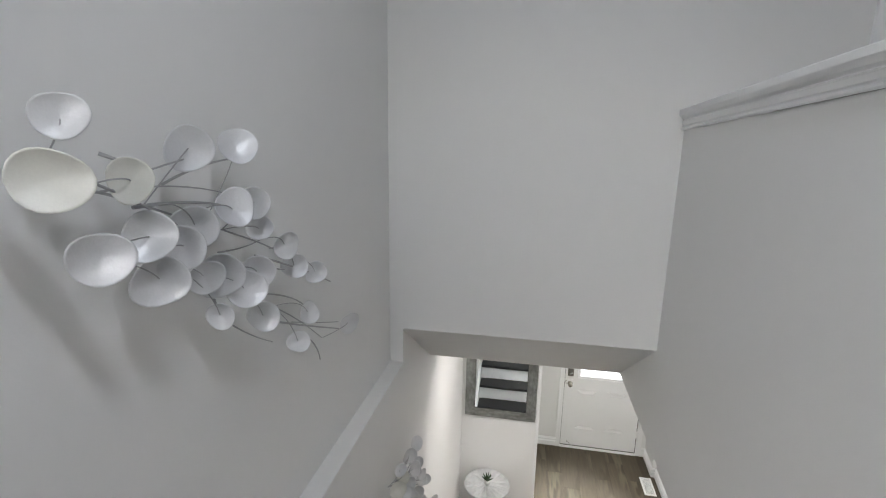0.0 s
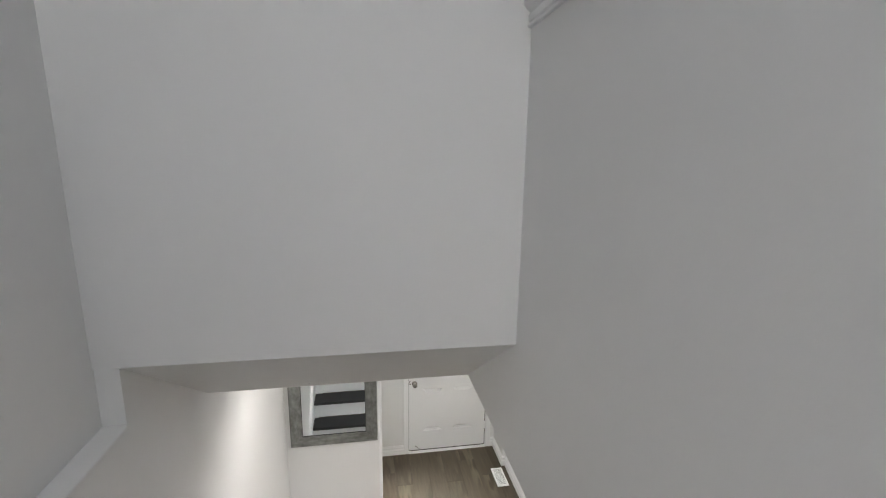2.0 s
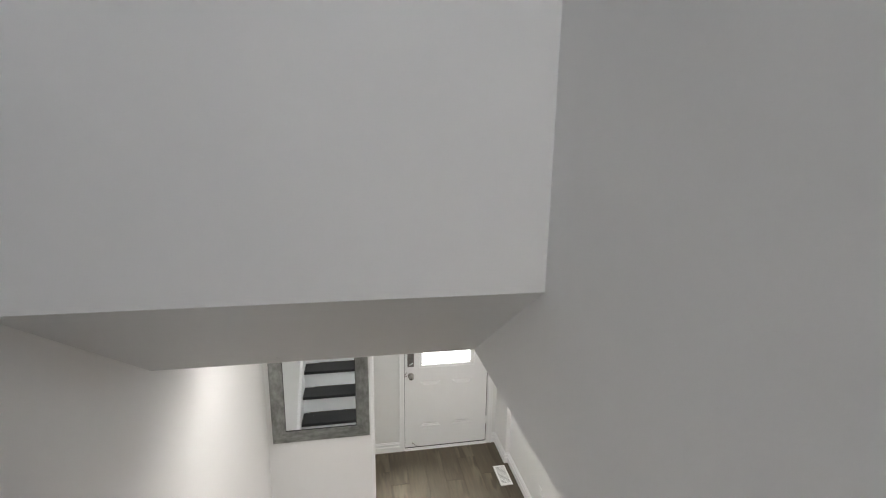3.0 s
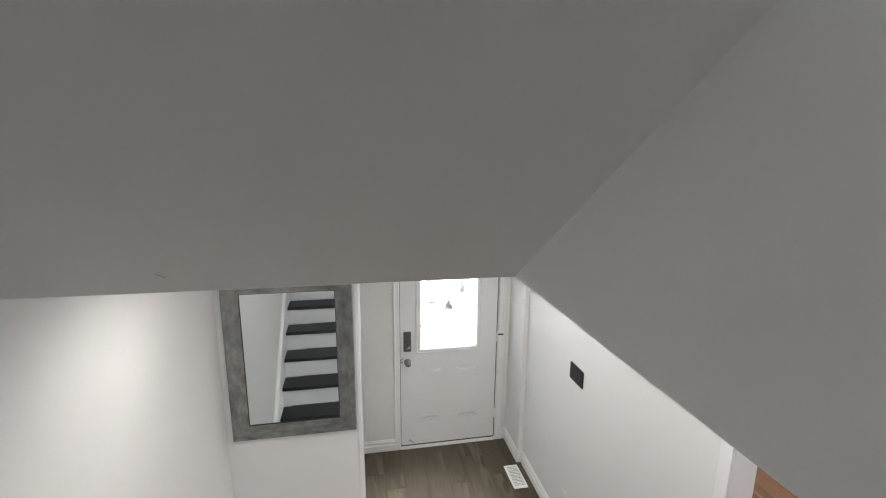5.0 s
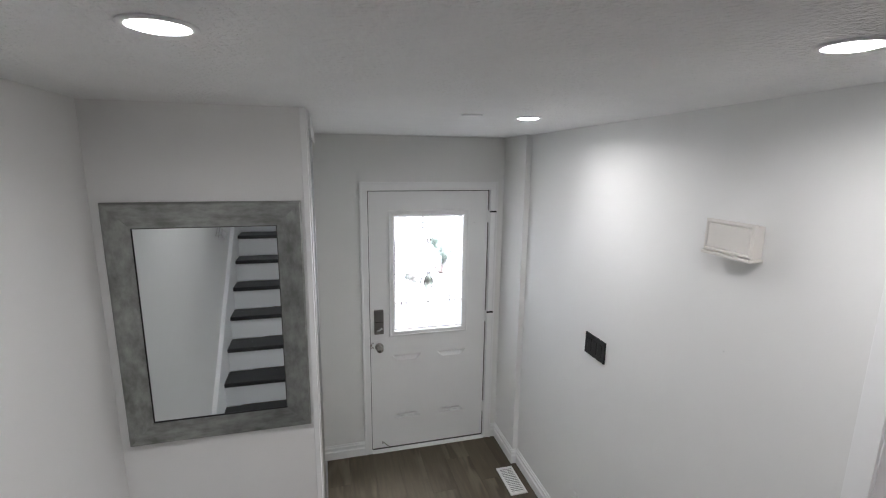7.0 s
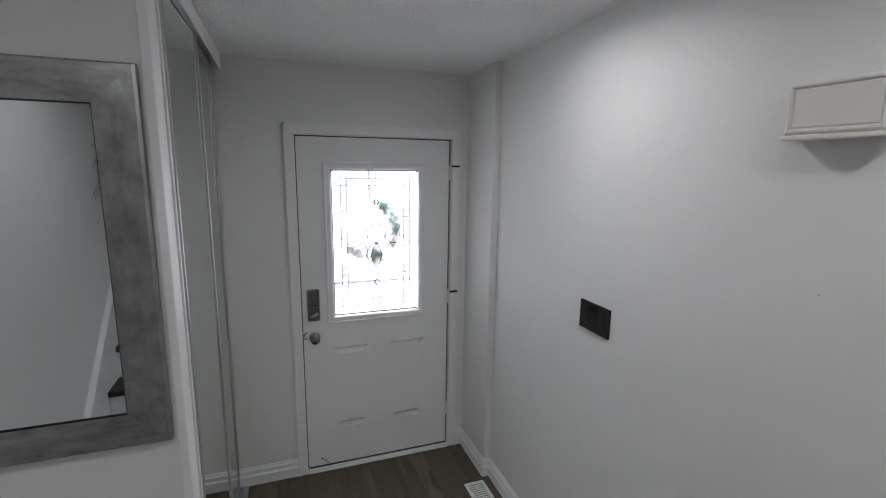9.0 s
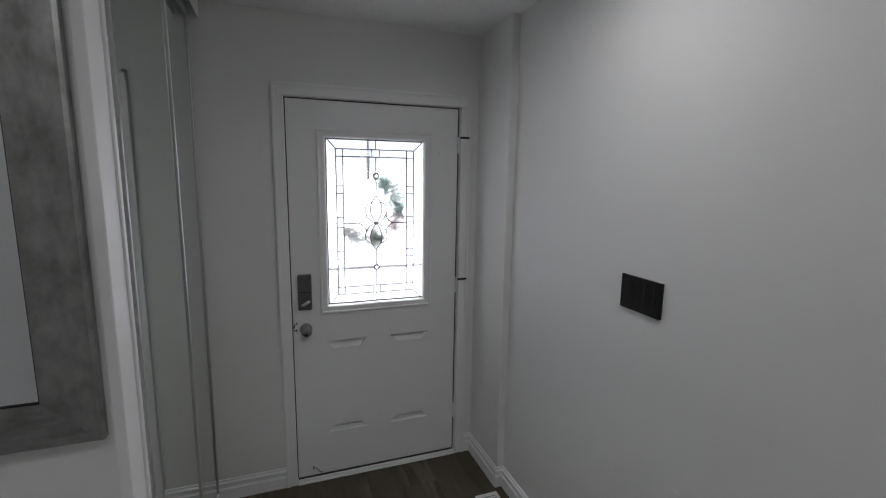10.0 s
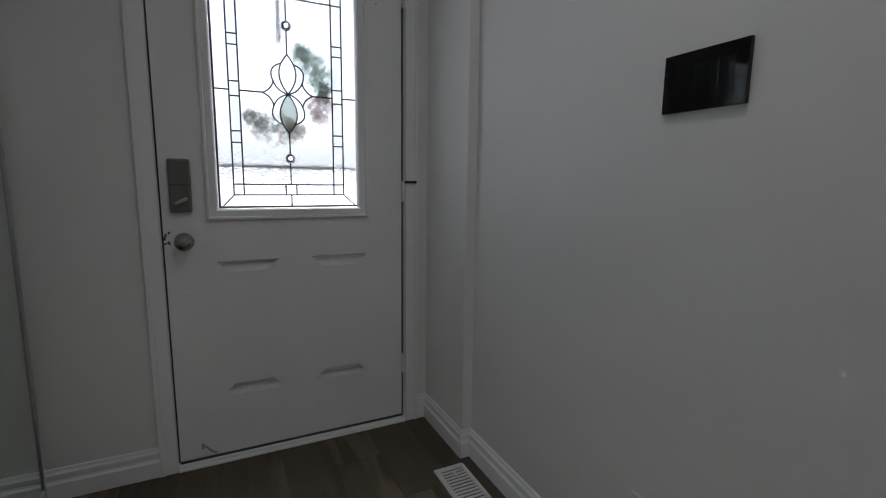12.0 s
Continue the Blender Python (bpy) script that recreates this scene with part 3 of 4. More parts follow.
for zc in (1.670, 1.180):
    part("glass_jewel", lathe(bmesh.new(), [(0.002, 0.008), (0.009, 0.006), (0.015, 0.0), (0.002, -0.001)], (cx, GY, zc), "y", 14), CLEAR, door, "round glass jewel", True).visible_shadow = False

# lock, knob, hinges, stop
lock = part("deadbolt", boxes((0.667, 0.737, 5.555, 5.580, 0.979, 1.168), bevel=0.008), LOCKM, door, "dark pewter electronic deadbolt")
part("cover_line", boxes((0.669, 0.735, 5.5542, 5.556, 1.0745, 1.077)), SLOT, lock)
part("thumb_turn", tube(bmesh.new(), [(0.686, 5.548, 1.008), (0.697, 5.541, 1.015), (0.710, 5.540, 1.022), (0.722, 5.547, 1.029)], 0.0068, 8), ALU, lock, "satin nickel thumb turn", True)
part("turn_hub", lathe(bmesh.new(), [(0.012, 0.0), (0.011, 0.008), (0.002, 0.010)], (0.704, 5.5555, 1.018), "y", 14), LOCKM, lock)
part("screw", lathe(bmesh.new(), [(0.003, 0), (0.003, 0.002), (0.001, 0.003)], (0.702, 5.5555, 0.989), "y", 10), NICKEL, lock)
knob = part("door_knob", lathe(bmesh.new(), [(0.032, 0.0), (0.032, 0.006), (0.028, 0.010), (0.013, 0.013), (0.012, 0.028), (0.022, 0.034), (0.0275, 0.045), (0.026, 0.058), (0.018, 0.066), (0.004, 0.068)], (0.703, 5.580, 0.872), "y", 28), NICKEL, door, "satin nickel round knob", True)
part("knob_button", lathe(bmesh.new(), [(0.007, 0.066), (0.007, 0.071), (0.002, 0.072)], (0.703, 5.580, 0.872), "y", 12), LOCKM, knob)
part("repair_plate", boxes((0.640, 0.735, 5.5788, 5.581, 0.822, 0.925), bevel=0.0008), DOOR, door, "painted-over lock plate")
bm = bmesh.new()
rnd = random.Random(4)
for i in range(9):
    x, z, r = rnd.uniform(0.6375, 0.656), rnd.uniform(0.858, 0.912), rnd.uniform(0.003, 0.008)
    box(bm, x, x + r, 5.5775, 5.5792, z, z + r * rnd.uniform(0.6, 1.8))
part("chipped_paint", bm, GRIME, door, "chipped paint beside the latch")
part("wall_anchor", lathe(bmesh.new(), [(0.007, 0), (0.006, 0.003), (0.001, 0.004)], (0.708, 5.580, 0.68), "y", 10), DOOR, door)
for z in (1.845, 1.055, 0.275):
    h = part("hinge", boxes((1.5385, 1.551, 5.566, 5.582, z - 0.045, z + 0.045), bevel=0.003), TRIM, door, "paint-covered hinge")
    if z > 0.5:
        part("hinge_arm", boxes((1.541, 1.594, 5.536, 5.549, z + 0.034, z + 0.045), bevel=0.003), BLACKM, h, "black hinge latch arm")
part("door_sweep", boxes((DX0, DX1, 5.572, 5.60, 0.006, 0.024), bevel=0.002), RUBBER_GAP, door, "dark door sweep")
stop = part("door_stop", boxes((0.714, 0.722, 5.572, 5.58, 0.060, 0.080), bevel=0.002), NICKEL, door, "small metal kick-down door stop")
bm = tube(bmesh.new(), [(0.718, 5.573, 0.072), (0.722, 5.566, 0.080), (0.735, 5.560, 0.070), (0.752, 5.556, 0.052), (0.766, 5.555, 0.048)], 0.0035, 8)
part("stop_arm", bm, NICKEL, stop)
part("peep_dot", lathe(bmesh.new(), [(0.0025, 0), (0.002, 0.001)], (1.432, 5.58, 1.80), "y", 8), SLOT, door)

bm = boxes((0.577, 0.632, 5.548, YD, 0, 2.046), (1.548, 1.603, 5.548, YD, 0, 2.046), (0.577, 1.603, 5.548, YD, 2.046, 2.105), bevel=0.003)
for b in ((0.577, 0.592, 5.543, 5.55, 0, 2.105), (1.588, 1.603, 5.543, 5.55, 0, 2.105), (0.577, 1.603, 5.543, 5.55, 2.090, 2.105)):
    box(bm, *b, bevel=0.002)
casing("front_door_casing", bm, "white painted casing round the front door")
bm = boxes((0.620, 0.6335, YD - 0.002, YD + 0.15, 0, 2.056), (1.5465, 1.560, YD - 0.002, YD + 0.15, 0, 2.056), (0.6335, 1.5465, YD - 0.002, YD + 0.15, 2.0435, 2.056))
casing("front_door_jamb", bm, "white jamb lining of the front door")
# dark strips set into the door gap as its shade
structure("gap_shade", boxes((0.6338, 0.6392, 5.582, 5.64, 0.02, 2.043), (1.5393, 1.5463, 5.582, 5.64, 0.02, 2.043), (0.6338, 1.5463, 5.582, 5.64, 2.0378, 2.0433)), RUBBER_GAP, "dark strips standing in for shade in the door gap", "seal")
bm = boxes((0.6335, 1.5465, 5.545, 5.72, -0.004, 0.008), bevel=0.003)
box(bm, 0.6335, 1.5465, 5.556, 5.570, 0.006, 0.020, bevel=0.004)
structure("threshold", bm, TRIM, "worn white painted door threshold", "threshold")

# ---- closet with mirrored sliding doors ----
def sliding_door(x, y0, y1):
    d = thing("closet_door", "sliding closet door of mirror glass in a slim aluminium frame", "closet door", (x, (y0 + y1) / 2, 0.02), group="closet doors")
    # the glass sits a few millimetres askew in its frame
    part("mirror_panel", prism(bmesh.new(), [(x - 0.008, y0 + 0.008), (x - 0.004, y0 + 0.008), (x + 0.002, y1 - 0.008), (x - 0.002, y1 - 0.008)], 2, 0.05, 2.36), CLOSET_MIRROR, d, "greenish mirror glass")
    for a, b in ((y0, y0 + 0.012), (y1 - 0.012, y1)):
        part("stile", boxes((x - 0.010, x + 0.008, a, b, 0.022, 2.385), bevel=0.003), ALU, d, "slim aluminium stile")
    part("top_rail", boxes((x - 0.010, x + 0.006, y0 + 0.012, y1 - 0.012, 2.355, 2.385), bevel=0.002), ALU, d)
    part("bottom_rail", boxes((x - 0.010, x + 0.006, y0 + 0.012, y1 - 0.012, 0.022, 0.055), bevel=0.002), ALU, d)
    return d


sliding_door(0.279, YM + 0.112, 4.880)
sliding_door(0.240, 4.83, YD - 0.016)
structure("closet_header", boxes((0.288, 0.294, YM + 0.104, YD - 0.001, 2.352, 2.426), (0.20, 0.288, YM + 0.104, YD - 0.001, 2.414, 2.422), bevel=0.001), TRIM, "white closet track fascia under the ceiling", "trim")
structure("closet_track", boxes((0.215, 0.292, YM + 0.104, YD - 0.016, 0.0005, 0.004), (0.234, 0.238, YM + 0.104, YD - 0.016, 0.004, 0.016), (0.264, 0.268, YM + 0.104, YD - 0.016, 0.004, 0.016),
                                (0.288, 0.292, YM + 0.104, YD - 0.016, 0.004, 0.012)), ALU, "aluminium closet floor track", "track")

# ---- hung mirror ----
def on_mirror(u, v, h):
    return (u, YM - h, v)


MX0, MX1, MZ0, MZ1 = -0.424, 0.247, 1.166, 2.106
m = thing("wall_mirror", "rectangular wall mirror in a wide brushed pewter frame", "mirror", ((MX0 + MX1) / 2, YM, MZ0))
w = 0.092
corners = [(MX0, MZ0), (MX1, MZ0), (MX1, MZ1), (MX0, MZ1)]
inner = [(MX0 + w, MZ0 + w), (MX1 - w, MZ0 + w), (MX1 - w, MZ1 - w), (MX0 + w, MZ1 - w)]
for i in range(4):
    j = (i + 1) % 4
    a, b, c, d = corners[i], corners[j], inner[j], inner[i]
    bm = bmesh.new()
    lo = [bm.verts.new(on_mirror(*p, 0.002)) for p in (a, b, c, d)]

    def toward(p, q, f):
        return (p[0] + (q[0] - p[0]) * f, p[1] + (q[1] - p[1]) * f)
    r1 = [bm.verts.new(on_mirror(*p, 0.022)) for p in (a, b, c, d)]
    r2 = [bm.verts.new(on_mirror(*p, 0.030)) for p in (toward(a, d, 0.06), toward(b, c, 0.06), toward(b, c, 0.985), toward(a, d, 0.985))]
    for p, q in ((lo, r1), (r1, r2)):
        for k in range(4):
            bm.faces.new((p[k], p[(k + 1) % 4], q[(k + 1) % 4], q[k]))
    bm.faces.new(lo)
    bm.faces.new(r2)
    part("frame_rail" if i % 2 == 0 else "frame_stile", bm, PEWTER_RAIL if i % 2 == 0 else PEWTER_STILE, m)
part("inner_lip", ring(bmesh.new(), (MX0 + w - 0.006, MX1 - w + 0.006, MZ0 + w - 0.006, MZ1 - w + 0.006), [(0, 0.018), (0, 0.0285), (0.0065, 0.0285), (0.0085, 0.0235)], on_mirror, cap=False), BLACKM, m, "dark inner lip")
part("mirror_glass", boxes((MX0 + w - 0.004, MX1 - w + 0.004, YM - 0.0235, YM - 0.003, MZ0 + w - 0.004, MZ1 - w + 0.004)), MIRROR, m, "clear silvered mirror glass")

# ---- things on the right wall ----
def on_right(u, v, h):
    return (XR - h, u, v)


plate = thing("switch_plate", "black glossy three-gang wall switch plate", "light switch", (XR, 4.32, 1.30))
part("plate", boxes((XR - 0.009, XR, 4.226, 4.402, 1.245, 1.361), bevel=0.002), BLACK, plate)
for i in range(3):
    y = 4.314 + (i - 1) * 0.047
    part("rocker", boxes((XR - 0.0099, XR - 0.008, y - 0.0165, y + 0.0165, 1.270, 1.336), bevel=0.001), BLACK, plate)

out = thing("wall_outlet", "white duplex wall outlet", "outlet", (XR, 4.37, 0.25))
part("plate", boxes((XR - 0.006, XR, 4.335, 4.405, 0.248, 0.362), bevel=0.002), PLASTIC, out)
for z in (0.283, 0.327):
    part("socket", boxes((XR - 0.008, XR - 0.005, 4.353, 4.387, z - 0.014, z + 0.014), bevel=0.002), PLASTIC, out)

chime = thing("door_chime", "cream plastic door chime box with a framed cover", "door chime", (XR, 3.54, 1.96))
part("body", boxes((XR - 0.045, XR, 3.464, 3.641, 1.9632, 2.070), bevel=0.004), CREAM, chime)
part("cover", ring(bmesh.new(), (3.455, 3.649, 1.964, 2.077), [(0, 0.043), (0, 0.051), (0.006, 0.057), (0.010, 0.057), (0.014, 0.052), (0.017, 0.055), (0.030, 0.055)], on_right, back=True), CREAM, chime, "cream framed cover")
part("lower_lip", boxes((XR - 0.060, XR, 3.457, 3.651, 1.953, 1.9635), bevel=0.003), CREAM, chime)

# ---- floor register ----
reg = thing("floor_vent", "white metal floor register with louvred slots", "vent", (1.57, 5.01, 0))
bm = ring(bmesh.new(), (1.508, 1.634, 4.868, 5.155), [(0, 0.0), (0.002, 0.005), (0.010, 0.007), (0.018, 0.006), (0.018, 0.001)], lambda u, v, h: (u, v, h), cap=False)
part("rim", bm, PLASTIC, reg)
part("well", boxes((1.522, 1.620, 4.882, 5.141, 0.0004, 0.0015)), SLOT, reg, "dark slots")
for i in range(15):
    y = 4.889 + i * 0.0172
    part("louvre", boxes((1.524, 1.618, y, y + 0.0105, 0.002, 0.0055), bevel=0.001), PLASTIC, reg)
part("lever", boxes((1.566, 1.576, 5.08, 5.11, 0.005, 0.012), bevel=0.002), PLASTIC, reg)

# ---- ceiling lamps ----
def pot_light(x, y, z):
    d = thing("pot_light", "round white recessed ceiling light, switched on", "ceiling light", (x, y, z), group="recessed lights")
    part("trim_ring", lathe(bmesh.new(), [(0.046, 0.001), (0.058, 0.001), (0.060, -0.002), (0.056, -0.005), (0.047, -0.004)], (x, y, z), "z", 32), TRIM, d, "", True)
    lens = part("lens", lathe(bmesh.new(), [(0.001, -0.009), (0.030, -0.008), (0.0465, -0.004), (0.0465, -0.002), (0.001, -0.002)], (x, y, z), "z", 32), LENS, d, "glowing white lens")
    lens.visible_shadow = False
    return d


for x, y, watts in POTS:
    pot_light(x, y, ceiling_z(y))
# unseen fixtures added to go with the kitchen fill lamps
for x, y in KITCHEN_FILL:
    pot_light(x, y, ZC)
det = thing("ceiling_disc", "small flat white cover disc on the ceiling", "cover", (0.948, 4.225, ceiling_z(4.225)))
part("disc", lathe(bmesh.new(), [(0.002, 0.0), (0.045, 0.0), (0.044, -0.005), (0.002, -0.007)], (0.948, 4.225, ceiling_z(4.225)), "z", 24), TRIM, det, "", True)
up = thing("flush_light", "round white flush ceiling light of the upper hall", "ceiling light", (UP_X, UP_Y, ZT))
part("base", lathe(bmesh.new(), [(0.002, 0), (0.18, 0), (0.18, -0.03), (0.002, -0.03)], (UP_X, UP_Y, ZT), "z", 32), TRIM, up)
part("diffuser", lathe(bmesh.new(), [(0.17, -0.03), (0.165, -0.05), (0.12, -0.075), (0.002, -0.085)], (UP_X, UP_Y, ZT), "z", 32), UPLENS, up, "glowing opal diffuser", True).visible_shadow = False

# ---- upper hall door ----
ud = thing("hall_door", "white panelled door standing open in the upper hall", "door", (1.22, YU, ZF))
part("slab", boxes((1.2055, 1.2405, YU - 0.76, YU - 0.015, ZF + 0.01, ZF + 2.03)), DOOR, ud)
for y0, y1 in ((YU - 0.68, YU - 0.43), (YU - 0.34, YU - 0.10)):
    for z0, z1 in ((0.20, 0.92), (1.06, 1.38), (1.50, 1.90)):
        part("embossed_panel", ring(bmesh.new(), (y0, y1, ZF + z0, ZF + z1), [(0, -0.001), (0.003, 0.003), (0.012, 0.006), (0.02, 0.001), (0.04, 0.004)], lambda u, v, h: (1.2055 - h, u, v)), DOOR, ud)
casing("hall_door_casing", boxes((1.150, 1.205, YU - 0.014, YU, ZF, ZF + 2.05), (1.150, 2.0, YU - 0.014, YU, ZF + 2.05, ZF + 2.11), bevel=0.003), "white casing of the upper hall door")
structure("upper_room_wall", boxes((1.0, 2.1, YU + 1.6, YU + 1.7, ZF, ZT), (1.0, 1.1, YU + 0.1, YU + 1.6, ZF, ZT), (2.0, 2.1, YU + 0.1, YU + 1.6, ZF, ZT), (1.0, 2.1, YU + 0.1, YU + 1.7, ZT, ZT + 0.1), (1.0, 2.1, YU + 0.1, YU + 1.7, ZF - 0.1, ZF)), WALL,
          "plain walls of the room behind the upper hall door", "wall")

# ---- metal flower wall sculptures ----
DISCS = [(0.602, 3.634, 0.037), (0.645, 3.536, 0.035), (0.831, 3.670, 0.036), (0.952, 3.671, 0.035), (0.715, 3.626, 0.030), (0.824, 3.547, 0.035),
         (0.622, 3.703, 0.027), (0.921, 3.562, 0.036), (0.987, 3.568, 0.030), (1.086, 3.462, 0.030), (1.141, 3.401, 0.030), (1.226, 3.365, 0.028),
         (1.006, 3.513, 0.026), (0.875, 3.454, 0.040), (0.733, 3.483, 0.038), (0.783, 3.523, 0.033), (1.390, 3.168, 0.032), (1.177, 3.274, 0.028),
         (0.995, 3.331, 0.032), (0.870, 3.377, 0.024), (1.123, 3.220, 0.027), (0.958, 3.437, 0.034), (0.732, 3.546, 0.036), (0.911, 3.417, 0.037),
         (0.839, 3.458, 0.030)]
STEM_A = bezier((0.61, 3.0, 3.63), (0.78, 3.0, 3.60), (1.20, 3.0, 3.40), 14)
STEM_B = bezier((0.66, 3.0, 3.53), (0.85, 3.0, 3.50), (1.33, 3.0, 3.14), 14)
# free wires: start, bend and end along the wall and in height
SPRAYS = [((0.658, 3.612), (0.79, 3.625), (0.922, 3.590)), ((0.668, 3.629), (0.75, 3.585), (0.833, 3.526)), ((0.73, 3.587), (0.82, 3.592), (0.911, 3.570)),
          ((0.762, 3.637), (0.81, 3.652), (0.862, 3.660)), ((0.786, 3.615), (0.87, 3.655), (0.985, 3.652)), ((0.72, 3.516), (0.83, 3.520), (0.869, 3.397)),
          ((0.899, 3.486), (0.96, 3.480), (1.045, 3.492)), ((1.0, 3.447), (1.05, 3.415), (1.105, 3.402)), ((1.01, 3.455), (1.16, 3.395), (1.345, 3.305)),
          ((0.906, 3.351), (0.945, 3.305), (1.037, 3.255)), ((1.01, 3.373), (1.14, 3.335), (1.21, 3.266)), ((1.046, 3.300), (1.17, 3.24), (1.39, 3.146)),
          ((1.142, 3.260), (1.27, 3.21), (1.39, 3.168)), ((1.195, 3.207), (1.235, 3.165), (1.262, 3.106)), ((0.689, 3.662), (0.71, 3.650), (0.735, 3.640))]


def cup(bm, centre, n, r, depth, turn):
    """A shallow dished leaf with a lifted rim and a small fold."""
    n = Vector(n).normalized()
    s = n.orthogonal().normalized()
    s.rotate(Matrix.Rotation(turn, 3, n))
    t = n.cross(s)
    c = Vector(centre)
    rows = []
    rad, seg = (0.02, 0.35, 0.7, 0.92, 1.0), 22
    for q in rad:
        row = []
        for k in range(seg):
            a = 2 * math.pi * k / seg
            wob = 1 + 0.06 * math.sin(2 * a + turn) + 0.04 * math.sin(3 * a + 2 * turn)
            row.append(bm.verts.new(c + (s * math.cos(a) * 1.02 + t * math.sin(a)) * r * q * wob + n * (depth * (q ** 2.2) + 0.22 * r * max(0.0, math.sin(a)) * q + 0.05 * r * math.sin(2 * a) * q * q)))
        rows.append(row)
    for a, b in zip(rows, rows[1:]):
        for k in range(seg):
            bm.faces.new((a[k], a[(k + 1) % seg], b[(k + 1) % seg], b[k]))
    bm.faces.new(rows[0])


def solid(ob, t):
    md = ob.modifiers.new("thickness", "SOLIDIFY")
    md.thickness = t
    return ob


def wall_sculpture(label):
    """Sprays of dished leaves on wires, hung on the wall plane x = XU."""
    rnd = random.Random(11)
    art = thing("wall_sculpture", label, "wall art", (XU, 0.85, 3.5), group="metal flower sculptures")
    for st in (STEM_A, STEM_B):
        pts = [(XU + 0.022 + 0.012 * math.sin(i * 0.7), p.x, p.z) for i, p in enumerate(st)]
        part("stem", tube(bmesh.new(), pts, 0.0024, 7, 0.6), WIRE, art, "grey metal stem")
    for i, (y, z, r) in enumerate(DISCS):
        off = 0.050 + 0.026 * rnd.random()
        tilt = Vector((0.8, rnd.uniform(-1.15, -0.45), rnd.uniform(-0.2, 0.45)))
        if i < 2:
            tilt = Vector((0.85, -0.75, 0.0))
        bm = bmesh.new()
        cup(bm, (XU + off, y, z), tilt, r, r * 0.26, rnd.uniform(0, 6))
        solid(part("leaf_disc", bm, PETALB if i in (0, 4) else PETAL, art, "cream-lined dished leaf" if i in (0, 4) else "", True), 0.0012)
        st = STEM_A if min((p.x - y) ** 2 + (p.z - z) ** 2 for p in STEM_A) < min((p.x - y) ** 2 + (p.z - z) ** 2 for p in STEM_B) else STEM_B
        near = [p for p in st if p.x < y - 0.05] or [st[0]]
        p = min(near, key=lambda p: (p.x - y) ** 2 + (p.z - z) ** 2)
        mid = ((y + p.x) / 2, (z + p.z) / 2 + rnd.uniform(0.01, 0.035))
        part("wire", tube(bmesh.new(), bezier((XU + 0.022, p.x, p.z), (XU + off + 0.01, *mid), (XU + off - 0.001, y, z), 9), 0.0011, 6), WIRE, art, "thin grey wire")
    for i, (a, b, c) in enumerate(SPRAYS):
        part("wire", tube(bmesh.new(), bezier((XU + 0.035, *a), (XU + 0.055, *b), (XU + 0.045, *c), 8), 0.0016 + 0.0006 * (i % 3), 6, 0.7), WIRE, art, "thin grey wire")
    return art


art = wall_sculpture("pearly metal leaf discs on curved wire stems, hung on the wall")
copy_thing(art, Matrix.Translation((XL, 1.95, 2.14)) @ pose(0, 0, 0, -12, 0, 0))

# ---- corner table with a succulent ----
TX, TY, TZ = -0.17, 3.955, 0.60
tab = thing("side_table", "round silver side table with a radially fluted top", "side table", (TX, TY, 0))
bm = bmesh.new()
seg = 160
rows = []
for q, hgt in ((0.12, 0.004), (0.25, 0.006), (0.6, 0.006), (0.93, 0.005), (0.97, 0.009), (1.0, 0.008), (1.0, -0.012), (0.97, -0.014)):
    row = []
    for k in range(seg):
        a = 2 * math.pi * k / seg
        flute = (0.006 * max(-1.3, math.sin(a * 19) + 0.8 * math.sin(a * 31 + 1.0)) if 0.2 < q < 0.9 else 0)
        row.append(bm.verts.new((TX + 0.212 * q * math.cos(a), TY + 0.212 * q * math.sin(a), TZ - 0.01 + hgt + flute)))
    rows.append(row)
for a, b in zip(rows, rows[1:]):
    for k in range(seg):
        bm.faces.new((a[k], a[(k + 1) % seg], b[(k + 1) % seg], b[k]))
bm.faces.new(rows[0])
bm.faces.new(rows[-1])
part("tabletop", bm, SILVER, tab, "fluted silver top with a raised rim", True)
part("pedestal", lathe(bmesh.new(), [(0.15, 0.0), (0.15, 0.012), (0.06, 0.03), (0.03, 0.10), (0.026, 0.30), (0.04, 0.48), (0.11, TZ - 0.024)], (TX, TY, 0), "z", 28), SILVER, tab, "turned silver pedestal", True)
plant = thing("succulent", "small green succulent in a white pot", "potted plant", (TX, TY, TZ))
part("pot", lathe(bmesh.new(), [(0.024, -0.004), (0.032, 0.035), (0.034, 0.040), (0.030, 0.040), (0.028, 0.034), (0.002, 0.033)], (TX, TY, TZ), "z", 22), PLASTIC, plant, "white ceramic pot", True)
rnd = random.Random(3)
for i in range(16):
    a, el = i * 2.4, 0.35 + 0.9 * (i / 16)
    d = Vector((math.cos(a) * math.cos(el), math.sin(a) * math.cos(el), math.sin(el)))
    base = Vector((TX, TY, TZ + 0.036))
    bm = tube(bmesh.new(), [base, base + d * 0.024, base + d * 0.046 + Vector((0, 0, 0.004)), base + d * 0.060 + Vector((0, 0, 0.010))], 0.0105, 6, 0.15)
    part("leaf", bm, LEAF, plant, "", True)

# ---- marks on the walls ----
structure("soffit_scuff", tube(bmesh.new(), [(-0.058, 2.560, 2.5425), (-0.053, 2.567, 2.5375), (-0.050, 2.576, 2.5315)], 0.0005, 5), WIRE, "small grey scuff on the soffit", "mark")
structure("wall_dots", boxes((XR - 0.0008, XR + 0.001, 3.553, 3.556, 1.604, 1.608), (XR - 0.0008, XR + 0.001, 3.30, 3.302, 1.36, 1.362)), WIRE, "tiny grey dots on the hall wall", "mark")

